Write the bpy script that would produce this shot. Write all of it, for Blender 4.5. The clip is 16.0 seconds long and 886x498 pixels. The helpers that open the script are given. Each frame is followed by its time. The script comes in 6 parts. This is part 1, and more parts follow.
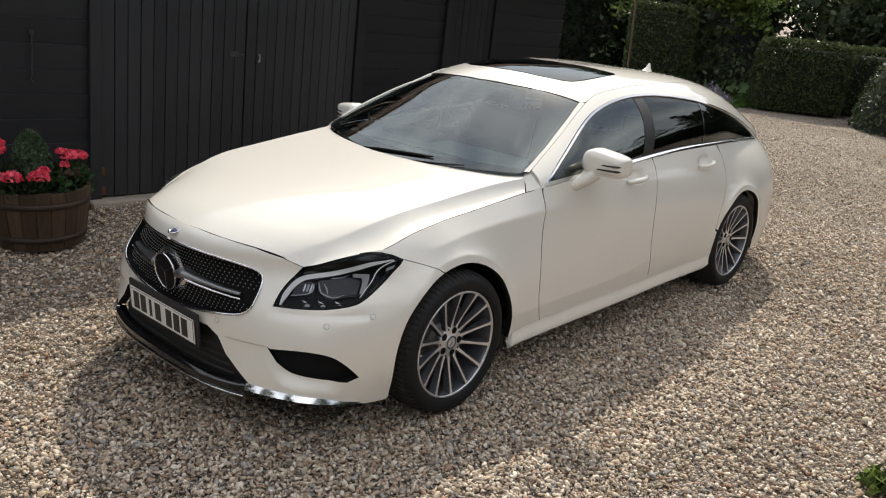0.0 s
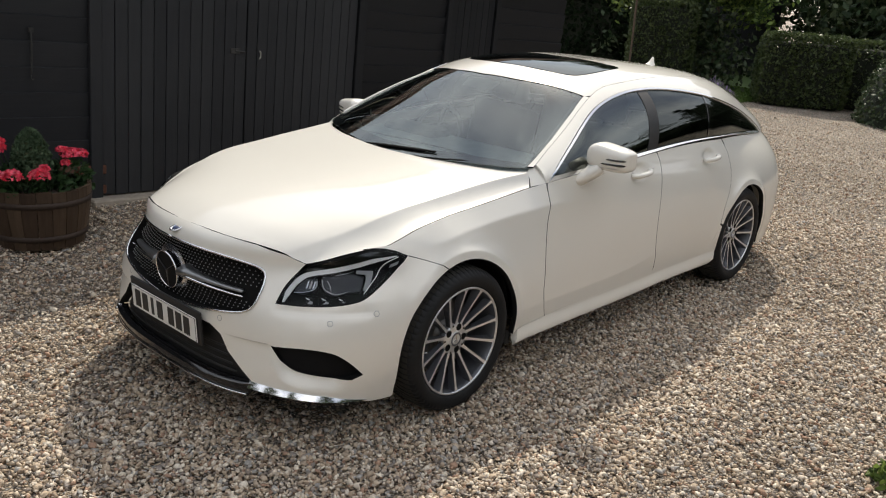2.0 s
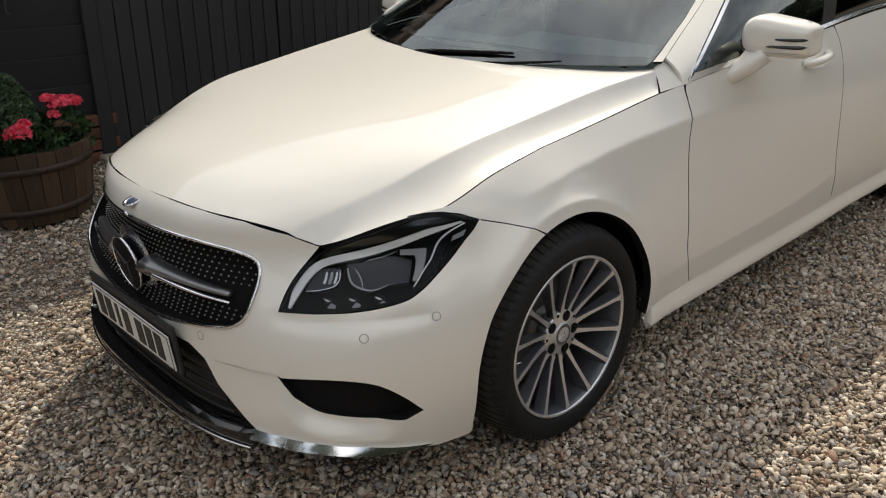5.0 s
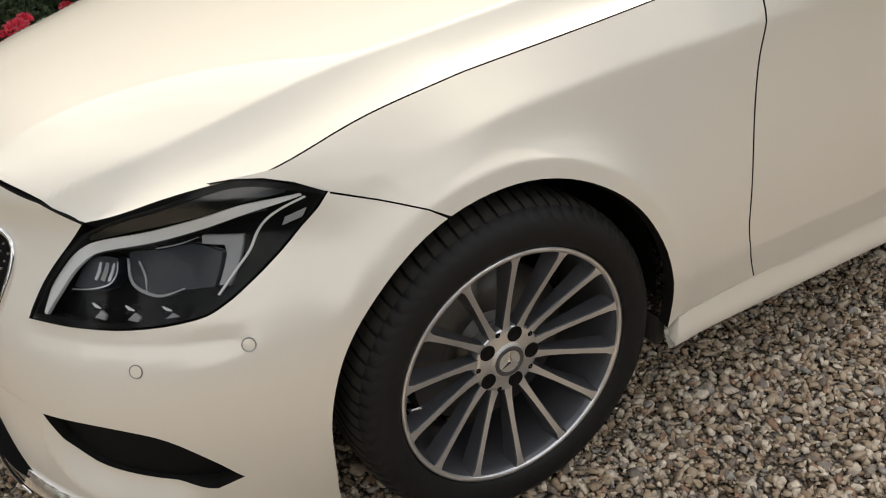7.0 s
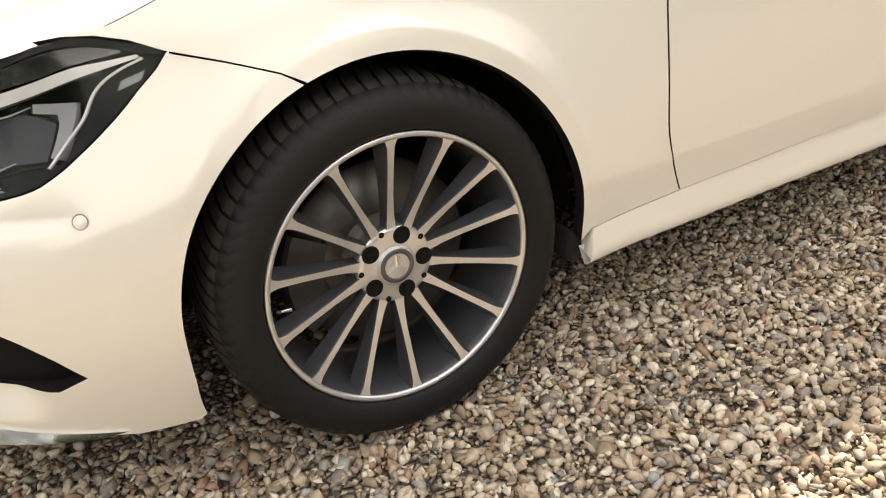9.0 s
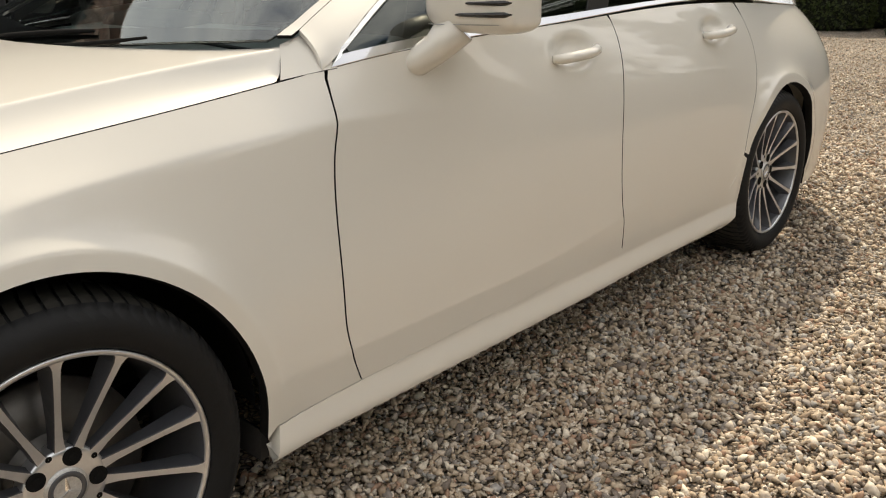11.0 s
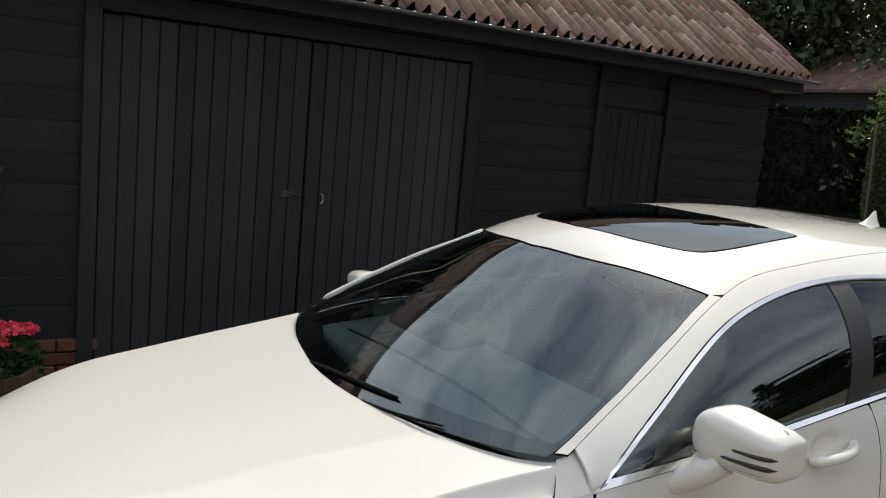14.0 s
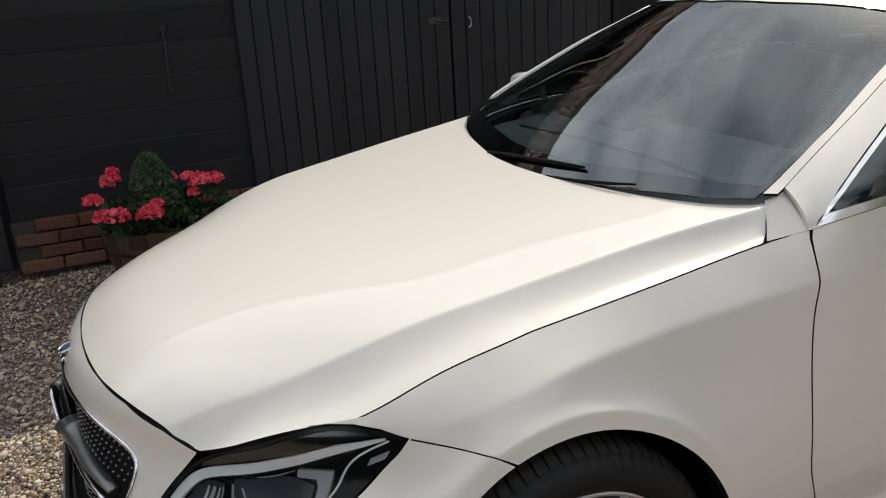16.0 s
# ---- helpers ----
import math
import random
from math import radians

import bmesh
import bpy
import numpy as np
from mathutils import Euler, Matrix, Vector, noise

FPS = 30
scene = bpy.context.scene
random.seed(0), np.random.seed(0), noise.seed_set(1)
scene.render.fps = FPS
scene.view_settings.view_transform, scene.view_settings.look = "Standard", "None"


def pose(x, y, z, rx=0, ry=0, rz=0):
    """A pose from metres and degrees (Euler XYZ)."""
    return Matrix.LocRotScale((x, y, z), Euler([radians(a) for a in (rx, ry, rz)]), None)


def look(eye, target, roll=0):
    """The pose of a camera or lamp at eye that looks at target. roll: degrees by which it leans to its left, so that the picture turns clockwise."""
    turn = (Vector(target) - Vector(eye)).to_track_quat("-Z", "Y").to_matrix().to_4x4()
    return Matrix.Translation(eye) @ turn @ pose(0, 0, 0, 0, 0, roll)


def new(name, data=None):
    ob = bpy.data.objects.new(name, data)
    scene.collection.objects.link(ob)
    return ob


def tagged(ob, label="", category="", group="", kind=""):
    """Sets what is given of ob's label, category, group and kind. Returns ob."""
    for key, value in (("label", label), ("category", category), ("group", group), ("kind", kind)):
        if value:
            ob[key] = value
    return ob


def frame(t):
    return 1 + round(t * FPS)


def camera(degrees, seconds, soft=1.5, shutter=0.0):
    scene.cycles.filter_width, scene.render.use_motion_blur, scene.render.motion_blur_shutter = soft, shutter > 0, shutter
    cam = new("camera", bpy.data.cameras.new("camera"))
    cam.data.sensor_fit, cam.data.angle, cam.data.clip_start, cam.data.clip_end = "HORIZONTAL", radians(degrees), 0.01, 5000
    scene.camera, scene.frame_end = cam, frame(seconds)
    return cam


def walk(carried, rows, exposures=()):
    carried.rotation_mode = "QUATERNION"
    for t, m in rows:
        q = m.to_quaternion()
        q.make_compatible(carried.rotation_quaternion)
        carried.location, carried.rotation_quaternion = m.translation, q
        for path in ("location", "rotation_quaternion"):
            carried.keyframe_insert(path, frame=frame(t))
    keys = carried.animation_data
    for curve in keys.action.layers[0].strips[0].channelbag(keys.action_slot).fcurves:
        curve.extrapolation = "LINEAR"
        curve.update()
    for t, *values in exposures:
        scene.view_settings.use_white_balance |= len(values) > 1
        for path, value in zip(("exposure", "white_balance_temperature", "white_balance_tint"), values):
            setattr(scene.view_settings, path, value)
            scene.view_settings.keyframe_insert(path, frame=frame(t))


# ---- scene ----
cam = camera(55.9, 16.0, soft=1.1)
PATH = [
    (0, (-2.634, -3.077, 1.833), (-1.197, -1.819, 1.241), 4.7),
    (0.5, (-2.631, -3.081, 1.835), (-1.194, -1.823, 1.241), 4.6),
    (1, (-2.636, -3.084, 1.835), (-1.195, -1.827, 1.247), 4.7),
    (1.5, (-2.637, -3.079, 1.832), (-1.197, -1.821, 1.246), 4.7),
    (2, (-2.616, -3.05, 1.817), (-1.183, -1.79, 1.218), 4.3),
    (2.5, (-2.548, -2.938, 1.788), (-1.141, -1.662, 1.162), 4.2),
    (3, (-2.477, -2.782, 1.759), (-1.116, -1.473, 1.1), 2.9),
    (3.2, (-2.43, -2.734, 1.745), (-1.092, -1.41, 1.069), 2.2),
    (5.3, (-1.52, -2.179, 1.504), (-0.335, -0.787, 0.692), -3.8),
    (5.5, (-1.395, -2.16, 1.486), (-0.272, -0.727, 0.658), -4.6),
    (6, (-1.125, -2.143, 1.443), (-0.172, -0.636, 0.537), -5.7),
    (6.5, (-0.877, -2.045, 1.392), (-0.028, -0.534, 0.393), -5.2),
    (7, (-0.683, -1.953, 1.315), (0.121, -0.407, 0.333), -5.8),
    (7.5, (-0.561, -1.964, 1.18), (0.179, -0.345, 0.268), -6.3),
    (8, (-0.529, -2.0, 1.064), (0.14, -0.338, 0.175), -6.8),
    (8.5, (-0.518, -2.026, 1.03), (0.154, -0.386, 0.103), -7.2),
    (9, (-0.501, -2.049, 1.028), (0.294, -0.465, 0.101), -6.5),
    (9.5, (-0.482, -2.069, 1.044), (0.507, -0.584, 0.14), -5.4),
    (10, (-0.454, -2.104, 1.072), (0.711, -0.72, 0.219), -4.6),
    (10.2, (-0.445, -2.121, 1.081), (0.786, -0.775, 0.261), -4.2),
    (12.3, (-0.489, -2.134, 1.419), (0.972, -0.831, 1.009), 1.2),
    (12.5, (-0.507, -2.129, 1.485), (0.92, -0.781, 1.101), 2.2),
    (13, (-0.527, -2.11, 1.666), (0.788, -0.647, 1.308), 3.2),
    (13.5, (-0.555, -2.105, 1.793), (0.683, -0.568, 1.469), 3.7),
    (14, (-0.606, -2.086, 1.784), (0.459, -0.426, 1.451), 3.2),
    (14.5, (-0.68, -2.067, 1.724), (0.127, -0.286, 1.301), 0.6),
    (15, (-0.734, -2.05, 1.673), (-0.084, -0.232, 1.15), -1.7),
    (15.5, (-0.752, -2.036, 1.618), (-0.121, -0.236, 1.018), -3.7),
    (16, (-0.674, -2.049, 1.565), (0.025, -0.295, 0.907), -5.8),
]
EXPOSURES = [(0, .14, 6650, 10), (3.0, .08, 6650, 10), (5.3, -.05, 6850, 10), (6.0, .14, 7000, 10), (7.0, .30, 7250, 10), (8.0, .75, 7550, 10), (9.0, 1.10, 7800, 10), (10.2, .62, 7750, 10), (12.3, .02, 6800, 10), (14.0, -.14, 6350, 10), (15.0, -.12, 6450, 10), (16.0, -.10, 6600, 10)]
walk(cam, [(t, look(eye, target, roll)) for t, eye, target, roll in PATH], EXPOSURES)


# ---- light ----
SUN_WAY = Vector((.82, .53, 1.0)).normalized()
world = bpy.data.worlds.new("sky")
scene.world = world
world.use_nodes = True
wn, wl = world.node_tree.nodes, world.node_tree.links
sky = wn.new("ShaderNodeTexSky")
sky.sky_type, sky.sun_disc = "NISHITA", False
sky.sun_elevation = math.asin(SUN_WAY.z)
sky.sun_rotation = math.atan2(SUN_WAY.x, SUN_WAY.y)
sky.dust_density, sky.ozone_density = 1.5, 1.0
tc = wn.new("ShaderNodeTexCoord")
cloud = wn.new("ShaderNodeTexNoise")
cloud.inputs["Scale"].default_value, cloud.inputs["Detail"].default_value, cloud.inputs["Roughness"].default_value = 2.1, 9, .60
cloud.inputs["Distortion"].default_value = .25
stretch = wn.new("ShaderNodeMapping")
stretch.inputs["Scale"].default_value = (1, 1.1, 1.3)
wl.new(tc.outputs["Generated"], stretch.inputs["Vector"])
wl.new(stretch.outputs["Vector"], cloud.inputs["Vector"])
ramp = wn.new("ShaderNodeValToRGB")
ramp.color_ramp.elements[0].position, ramp.color_ramp.elements[1].position = .34, .62
wl.new(cloud.outputs["Fac"], ramp.inputs["Fac"])
mix = wn.new("ShaderNodeMixRGB")
mix.inputs["Color2"].default_value = (13.0, 13.2, 13.6, 1)
wl.new(ramp.outputs["Color"], mix.inputs["Fac"])
wl.new(sky.outputs["Color"], mix.inputs["Color1"])
wl.new(mix.outputs["Color"], wn["Background"].inputs["Color"])
wn["Background"].inputs["Strength"].default_value = .10

sun = new("sun", bpy.data.lights.new("sun", "SUN"))
sun.data.energy, sun.data.angle, sun.data.color = 3.3, radians(.6), (1.0, .93, .80)
sun.matrix_world = look(SUN_WAY * 30, (0, 0, 0))

# ---- materials ----
def node_mat(name):
    m = bpy.data.materials.new(name)
    m.use_nodes = True
    return m, m.node_tree.nodes, m.node_tree.links, m.node_tree.nodes["Principled BSDF"]


def rgb(c):
    return (*c, 1) if len(c) == 3 else c


def plain(name, colour, rough=.5, metal=0.0, coat=0.0, grain=.06, scale=40, bump=0.0, spec=.5):
    """A material with a fine and a broad variation of its colour and a slight relief."""
    m, n, l, b = node_mat(name)
    tc = n.new("ShaderNodeTexCoord")
    a, c = n.new("ShaderNodeTexNoise"), n.new("ShaderNodeTexNoise")
    a.inputs["Scale"].default_value, a.inputs["Detail"].default_value = scale, 6
    c.inputs["Scale"].default_value, c.inputs["Detail"].default_value = scale / 12, 3
    l.new(tc.outputs["Object"], a.inputs["Vector"]), l.new(tc.outputs["Object"], c.inputs["Vector"])
    add = n.new("ShaderNodeMath")
    add.operation = "ADD"
    l.new(a.outputs["Fac"], add.inputs[0]), l.new(c.outputs["Fac"], add.inputs[1])
    r = n.new("ShaderNodeMapRange")
    r.inputs["From Min"].default_value, r.inputs["From Max"].default_value = .6, 1.4
    r.inputs["To Min"].default_value, r.inputs["To Max"].default_value = 1 - grain, 1 + grain
    l.new(add.outputs[0], r.inputs["Value"])
    mx = n.new("ShaderNodeVectorMath")
    mx.operation = "SCALE"
    mx.inputs[0].default_value = colour[:3]
    l.new(r.outputs["Result"], mx.inputs["Scale"])
    l.new(mx.outputs["Vector"], b.inputs["Base Color"])
    b.inputs["Roughness"].default_value, b.inputs["Metallic"].default_value = rough, metal
    b.inputs["Coat Weight"].default_value, b.inputs["Coat Roughness"].default_value = coat, .03
    b.inputs["Specular IOR Level"].default_value = spec
    if bump:
        bp = n.new("ShaderNodeBump")
        bp.inputs["Strength"].default_value, bp.inputs["Distance"].default_value = bump, .004
        l.new(a.outputs["Fac"], bp.inputs["Height"])
        l.new(bp.outputs["Normal"], b.inputs["Normal"])
    return m


def varied(name, colours, rough=.8, island=False, scale=30, bump=.3, dist=.004, spec=.3, trans=0.0):
    """Colours picked at random per object or per island, with grain over them."""
    m, n, l, b = node_mat(name)
    ramp = n.new("ShaderNodeValToRGB")
    ramp.color_ramp.interpolation = "CONSTANT" if len(colours) > 4 else "LINEAR"
    e = ramp.color_ramp.elements
    while len(e) < len(colours):
        e.new(.5)
    for i, c in enumerate(colours):
        e[i].position, e[i].color = i / len(colours), rgb(c)
    if island:
        src = n.new("ShaderNodeNewGeometry").outputs["Random Per Island"]
    else:
        src = n.new("ShaderNodeObjectInfo").outputs["Random"]
    l.new(src, ramp.inputs["Fac"])
    tc, a = n.new("ShaderNodeTexCoord"), n.new("ShaderNodeTexNoise")
    a.inputs["Scale"].default_value, a.inputs["Detail"].default_value = scale, 5
    l.new(tc.outputs["Object"], a.inputs["Vector"])
    r = n.new("ShaderNodeMapRange")
    r.inputs["From Min"].default_value, r.inputs["From Max"].default_value = .3, .7
    r.inputs["To Min"].default_value, r.inputs["To Max"].default_value = .75, 1.2
    l.new(a.outputs["Fac"], r.inputs["Value"])
    mx = n.new("ShaderNodeVectorMath")
    mx.operation = "SCALE"
    l.new(ramp.outputs["Color"], mx.inputs[0]), l.new(r.outputs["Result"], mx.inputs["Scale"])
    l.new(mx.outputs["Vector"], b.inputs["Base Color"])
    b.inputs["Roughness"].default_value, b.inputs["Specular IOR Level"].default_value = rough, spec
    if bump:
        bp = n.new("ShaderNodeBump")
        bp.inputs["Strength"].default_value, bp.inputs["Distance"].default_value = bump, dist
        l.new(a.outputs["Fac"], bp.inputs["Height"])
        l.new(bp.outputs["Normal"], b.inputs["Normal"])
    if trans:
        t, ms = n.new("ShaderNodeBsdfTranslucent"), n.new("ShaderNodeMixShader")
        ms.inputs["Fac"].default_value = trans
        l.new(mx.outputs["Vector"], t.inputs["Color"])
        out = n["Material Output"]
        l.new(b.outputs["BSDF"], ms.inputs[1]), l.new(t.outputs["BSDF"], ms.inputs[2])
        l.new(ms.outputs["Shader"], out.inputs["Surface"])
    return m


def glass(name, tint, ior=1.55):
    """Thin car glass: it lets a tinted part of the light through and mirrors the rest."""
    m, n, l, b = node_mat(name)
    n.remove(b)
    t, g, f, ms = n.new("ShaderNodeBsdfTransparent"), n.new("ShaderNodeBsdfGlossy"), n.new("ShaderNodeFresnel"), n.new("ShaderNodeMixShader")
    t.inputs["Color"].default_value, g.inputs["Roughness"].default_value = rgb(tint), 0.0
    g.inputs["Color"].default_value = (.90, .97, .96, 1)
    f.inputs["IOR"].default_value = ior
    l.new(f.outputs["Fac"], ms.inputs["Fac"])
    l.new(t.outputs["BSDF"], ms.inputs[1]), l.new(g.outputs["BSDF"], ms.inputs[2])
    l.new(ms.outputs["Shader"], n["Material Output"].inputs["Surface"])
    return m


def pearl():
    m, n, l, b = node_mat("pearl_white_paint")
    tc, a, v = n.new("ShaderNodeTexCoord"), n.new("ShaderNodeTexNoise"), n.new("ShaderNodeTexVoronoi")
    a.inputs["Scale"].default_value = 2.5
    v.inputs["Scale"].default_value = 1400
    l.new(tc.outputs["Object"], a.inputs["Vector"]), l.new(tc.outputs["Object"], v.inputs["Vector"])
    ramp = n.new("ShaderNodeValToRGB")
    ramp.color_ramp.elements[0].color, ramp.color_ramp.elements[1].color = (.785, .760, .697, 1), (.810, .786, .724, 1)
    l.new(a.outputs["Fac"], ramp.inputs["Fac"])
    l.new(ramp.outputs["Color"], b.inputs["Base Color"])
    bp = n.new("ShaderNodeBump")
    bp.inputs["Strength"].default_value, bp.inputs["Distance"].default_value = .04, .0006
    l.new(v.outputs["Distance"], bp.inputs["Height"])
    l.new(bp.outputs["Normal"], b.inputs["Normal"])
    b.inputs["Roughness"].default_value, b.inputs["Metallic"].default_value = .34, .12
    b.inputs["Specular IOR Level"].default_value = 0.0
    b.inputs["Coat Weight"].default_value, b.inputs["Coat Roughness"].default_value, b.inputs["Coat IOR"].default_value = 1.0, .025, 1.52
    return m


def timber(name, colours, along, island=False, rough=.65):
    """Stained board: grain stretched along one axis of the object, with weathering."""
    m, n, l, b = node_mat(name)
    tc, mp, a, w = n.new("ShaderNodeTexCoord"), n.new("ShaderNodeMapping"), n.new("ShaderNodeTexNoise"), n.new("ShaderNodeTexNoise")
    mp.inputs["Scale"].default_value = [4 if i == along else 60 for i in range(3)]
    l.new(tc.outputs["Object"], mp.inputs["Vector"]), l.new(mp.outputs["Vector"], a.inputs["Vector"])
    a.inputs["Scale"].default_value, a.inputs["Detail"].default_value = 1.0, 6
    w.inputs["Scale"].default_value = 2.0
    l.new(tc.outputs["Object"], w.inputs["Vector"])
    info = n.new("ShaderNodeNewGeometry").outputs["Random Per Island"] if island else n.new("ShaderNodeObjectInfo").outputs["Random"]
    s1, s2 = n.new("ShaderNodeMath"), n.new("ShaderNodeMath")
    s1.operation = s2.operation = "ADD"
    l.new(a.outputs["Fac"], s1.inputs[0]), l.new(w.outputs["Fac"], s1.inputs[1])
    l.new(s1.outputs[0], s2.inputs[0]), l.new(info, s2.inputs[1])
    r = n.new("ShaderNodeMapRange")
    r.inputs["From Min"].default_value, r.inputs["From Max"].default_value = .7, 2.3
    l.new(s2.outputs[0], r.inputs["Value"])
    ramp = n.new("ShaderNodeValToRGB")
    ramp.color_ramp.elements[0].color, ramp.color_ramp.elements[1].color = rgb(colours[0]), rgb(colours[1])
    l.new(r.outputs["Result"], ramp.inputs["Fac"]), l.new(ramp.outputs["Color"], b.inputs["Base Color"])
    bp = n.new("ShaderNodeBump")
    bp.inputs["Strength"].default_value, bp.inputs["Distance"].default_value = .5, .003
    l.new(a.outputs["Fac"], bp.inputs["Height"]), l.new(bp.outputs["Normal"], b.inputs["Normal"])
    b.inputs["Roughness"].default_value, b.inputs["Specular IOR Level"].default_value = rough, .25
    return m


STONES = [(0.765, 0.676, 0.551), (0.513, 0.42, 0.315), (0.367, 0.277, 0.196), (0.64, 0.553, 0.452), (0.431, 0.344, 0.255), (0.301, 0.262, 0.229), (0.564, 0.452, 0.336), (0.471, 0.369, 0.266), (0.745, 0.66, 0.55), (0.385, 0.249, 0.173), (0.385, 0.365, 0.337), (0.513, 0.41, 0.306), (0.618, 0.523, 0.423), (0.237, 0.195, 0.161)]


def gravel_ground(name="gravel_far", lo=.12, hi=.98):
    """Small stones as cells, for the far drive and between the built stones. The shade in the gaps is painted as dark
    cell edges.
    """
    m, n, l, b = node_mat(name)
    tc, v, e = n.new("ShaderNodeTexCoord"), n.new("ShaderNodeTexVoronoi"), n.new("ShaderNodeTexVoronoi")
    wob = n.new("ShaderNodeTexNoise")
    wob.inputs["Scale"].default_value = .6
    v.inputs["Scale"].default_value = e.inputs["Scale"].default_value = 55
    e.feature = "DISTANCE_TO_EDGE"
    for x in (v, e, wob):
        l.new(tc.outputs["Object"], x.inputs["Vector"])
    ramp = n.new("ShaderNodeValToRGB")
    ramp.color_ramp.interpolation = "CONSTANT"
    el = ramp.color_ramp.elements
    while len(el) < len(STONES):
        el.new(.5)
    for i, c in enumerate(STONES):
        el[i].position, el[i].color = i / len(STONES), rgb(c)
    sep = n.new("ShaderNodeSeparateColor")
    l.new(v.outputs["Color"], sep.inputs["Color"]), l.new(sep.outputs["Red"], ramp.inputs["Fac"])
    # each cell darkens to its edge: painted shade between the stones
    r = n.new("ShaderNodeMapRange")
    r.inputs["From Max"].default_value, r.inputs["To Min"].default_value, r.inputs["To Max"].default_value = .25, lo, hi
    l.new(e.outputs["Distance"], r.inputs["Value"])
    r2 = n.new("ShaderNodeMapRange")
    r2.inputs["From Min"].default_value, r2.inputs["From Max"].default_value, r2.inputs["To Min"].default_value, r2.inputs["To Max"].default_value = .3, .7, .85, 1.1
    l.new(wob.outputs["Fac"], r2.inputs["Value"])
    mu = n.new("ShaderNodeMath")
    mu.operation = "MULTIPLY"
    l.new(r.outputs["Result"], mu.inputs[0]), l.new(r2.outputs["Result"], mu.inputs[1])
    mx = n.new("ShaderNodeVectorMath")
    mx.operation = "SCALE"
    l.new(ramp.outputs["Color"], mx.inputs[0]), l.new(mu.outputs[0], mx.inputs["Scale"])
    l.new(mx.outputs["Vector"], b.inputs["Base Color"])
    bp = n.new("ShaderNodeBump")
    bp.inputs["Strength"].default_value, bp.inputs["Distance"].default_value = 1, .02
    l.new(e.outputs["Distance"], bp.inputs["Height"]), l.new(bp.outputs["Normal"], b.inputs["Normal"])
    b.inputs["Roughness"].default_value = .85
    return m


PAINT = pearl()
CAP = plain("brushed_cap", (.62, .62, .61), .42, .6, grain=.25, scale=260)
PIN = plain("dark_chrome", (.36, .365, .37), .3, .8)
WING = plain("satin_louvre", (.24, .245, .25), .32, .85)
DARK_CHROME = plain("smoked_chrome", (.07, .07, .075), .3, .8)
LAMP_BLACK = plain("matt_lamp_black", (.006, .006, .007), .7, grain=.2, spec=.15)
FROST = plain("frosted_guide", (.34, .35, .37), .4, grain=.1, scale=300)
UNIT = plain("tinted_lamp_glass", (.012, .017, .026), .28, coat=.0, grain=.1, scale=60, spec=.4)
BLACK = plain("black_plastic", (.018, .018, .019), .55, grain=.2, scale=150, bump=.15)
GLOSS_BLACK = plain("gloss_black", (.008, .008, .009), .12, coat=.6, grain=.1)
DARK = plain("underbody_and_gap_shade", (.008, .008, .008), .85, grain=.3, spec=.15)
CHROME = plain("chrome", (.82, .83, .85), .10, 1.0, grain=.03)
SATIN = plain("satin_chrome", (.62, .63, .66), .26, 1.0, grain=.05)
MACHINED = plain("machined_alloy", (.70, .72, .76), .30, .88, coat=.3, grain=.06, scale=200)
GREY_ALLOY = plain("grey_painted_alloy", (.105, .11, .125), .32, .55, coat=.5, grain=.08)
RUBBER = plain("tyre_rubber", (.0085, .009, .010), .62, grain=.25, scale=80, bump=.2, spec=.3)
TREAD = plain("dusty_tread", (.034, .032, .028), .85, grain=.3, scale=60, bump=.2, spec=.3)
SCREEN = glass("windscreen_glass", (.82, .91, .90), 2.55)
SIDE_GLASS = glass("door_glass", (.26, .30, .30), 1.9)
PRIVACY = glass("privacy_glass", (.02, .023, .025), 1.5)
LENS = glass("lamp_lens", (.96, .965, .97), 1.25)
ROOF_GLASS = glass("roof_glass", (.035, .04, .045), 1.8)
TRIM_DARK = plain("dark_interior_trim", (.11, .118, .118), .6, grain=.15, scale=120, bump=.2)
DASH = plain("grey_dashboard", (.52, .57, .56), .65, grain=.12, scale=140, bump=.2)
LEATHER = plain("black_leather", (.075, .08, .08), .5, grain=.15, scale=60, bump=.1)
HEADLINER = plain("grey_headliner", (.17, .17, .168), .9, grain=.06)
WHITE = plain("white_plastic", (.78, .78, .76), .35, grain=.03)
PAPER = varied("white_paper", [(.82, .83, .81), (.80, .81, .79)], .8, island=True, bump=0, trans=.45)
LED = plain("light_guide", (.88, .89, .90), .35, .0, coat=.6, grain=.03)
REFLECTOR = plain("lamp_reflector", (.45, .47, .50), .18, .9, grain=.1)
NAVY = plain("badge_blue", (.02, .035, .10), .3, coat=.5)
RED_LENS = plain("red_lens", (.25, .008, .010), .15, coat=.6)
CALIPER = plain("grey_caliper", (.07, .07, .07), .5, .3)
DISC = plain("brake_disc", (.16, .155, .15), .45, .8, grain=.12, scale=90)
BOARD_H = timber("black_stained_board", ((.0125, .0135, .016), (.024, .025, .028)), 0)
# about half as bright as BOARD_H, for the barn's right part and fascia
BOARD_D = timber("darker_black_stained_board", ((.0065, .0072, .0088), (.0125, .0132, .0155)), 0)
BOARD_V = timber("black_stained_upright_board", ((.0150, .0160, .0185), (.030, .031, .034)), 2)
BRICK = varied("red_brick", [(.115, .050, .032), (.088, .040, .027), (.145, .064, .041), (.080, .045, .032), (.115, .062, .042), (.15, .080, .053)], .9, scale=45, bump=.6)
MORTAR = plain("mortar", (.055, .047, .04), .95, grain=.15, scale=60, bump=.5)
PANTILE = varied("clay_pantile", [(.26, .16, .125), (.33, .215, .165), (.21, .145, .115), (.42, .31, .25), (.28, .20, .165)], .85, island=True, scale=18, bump=.5)
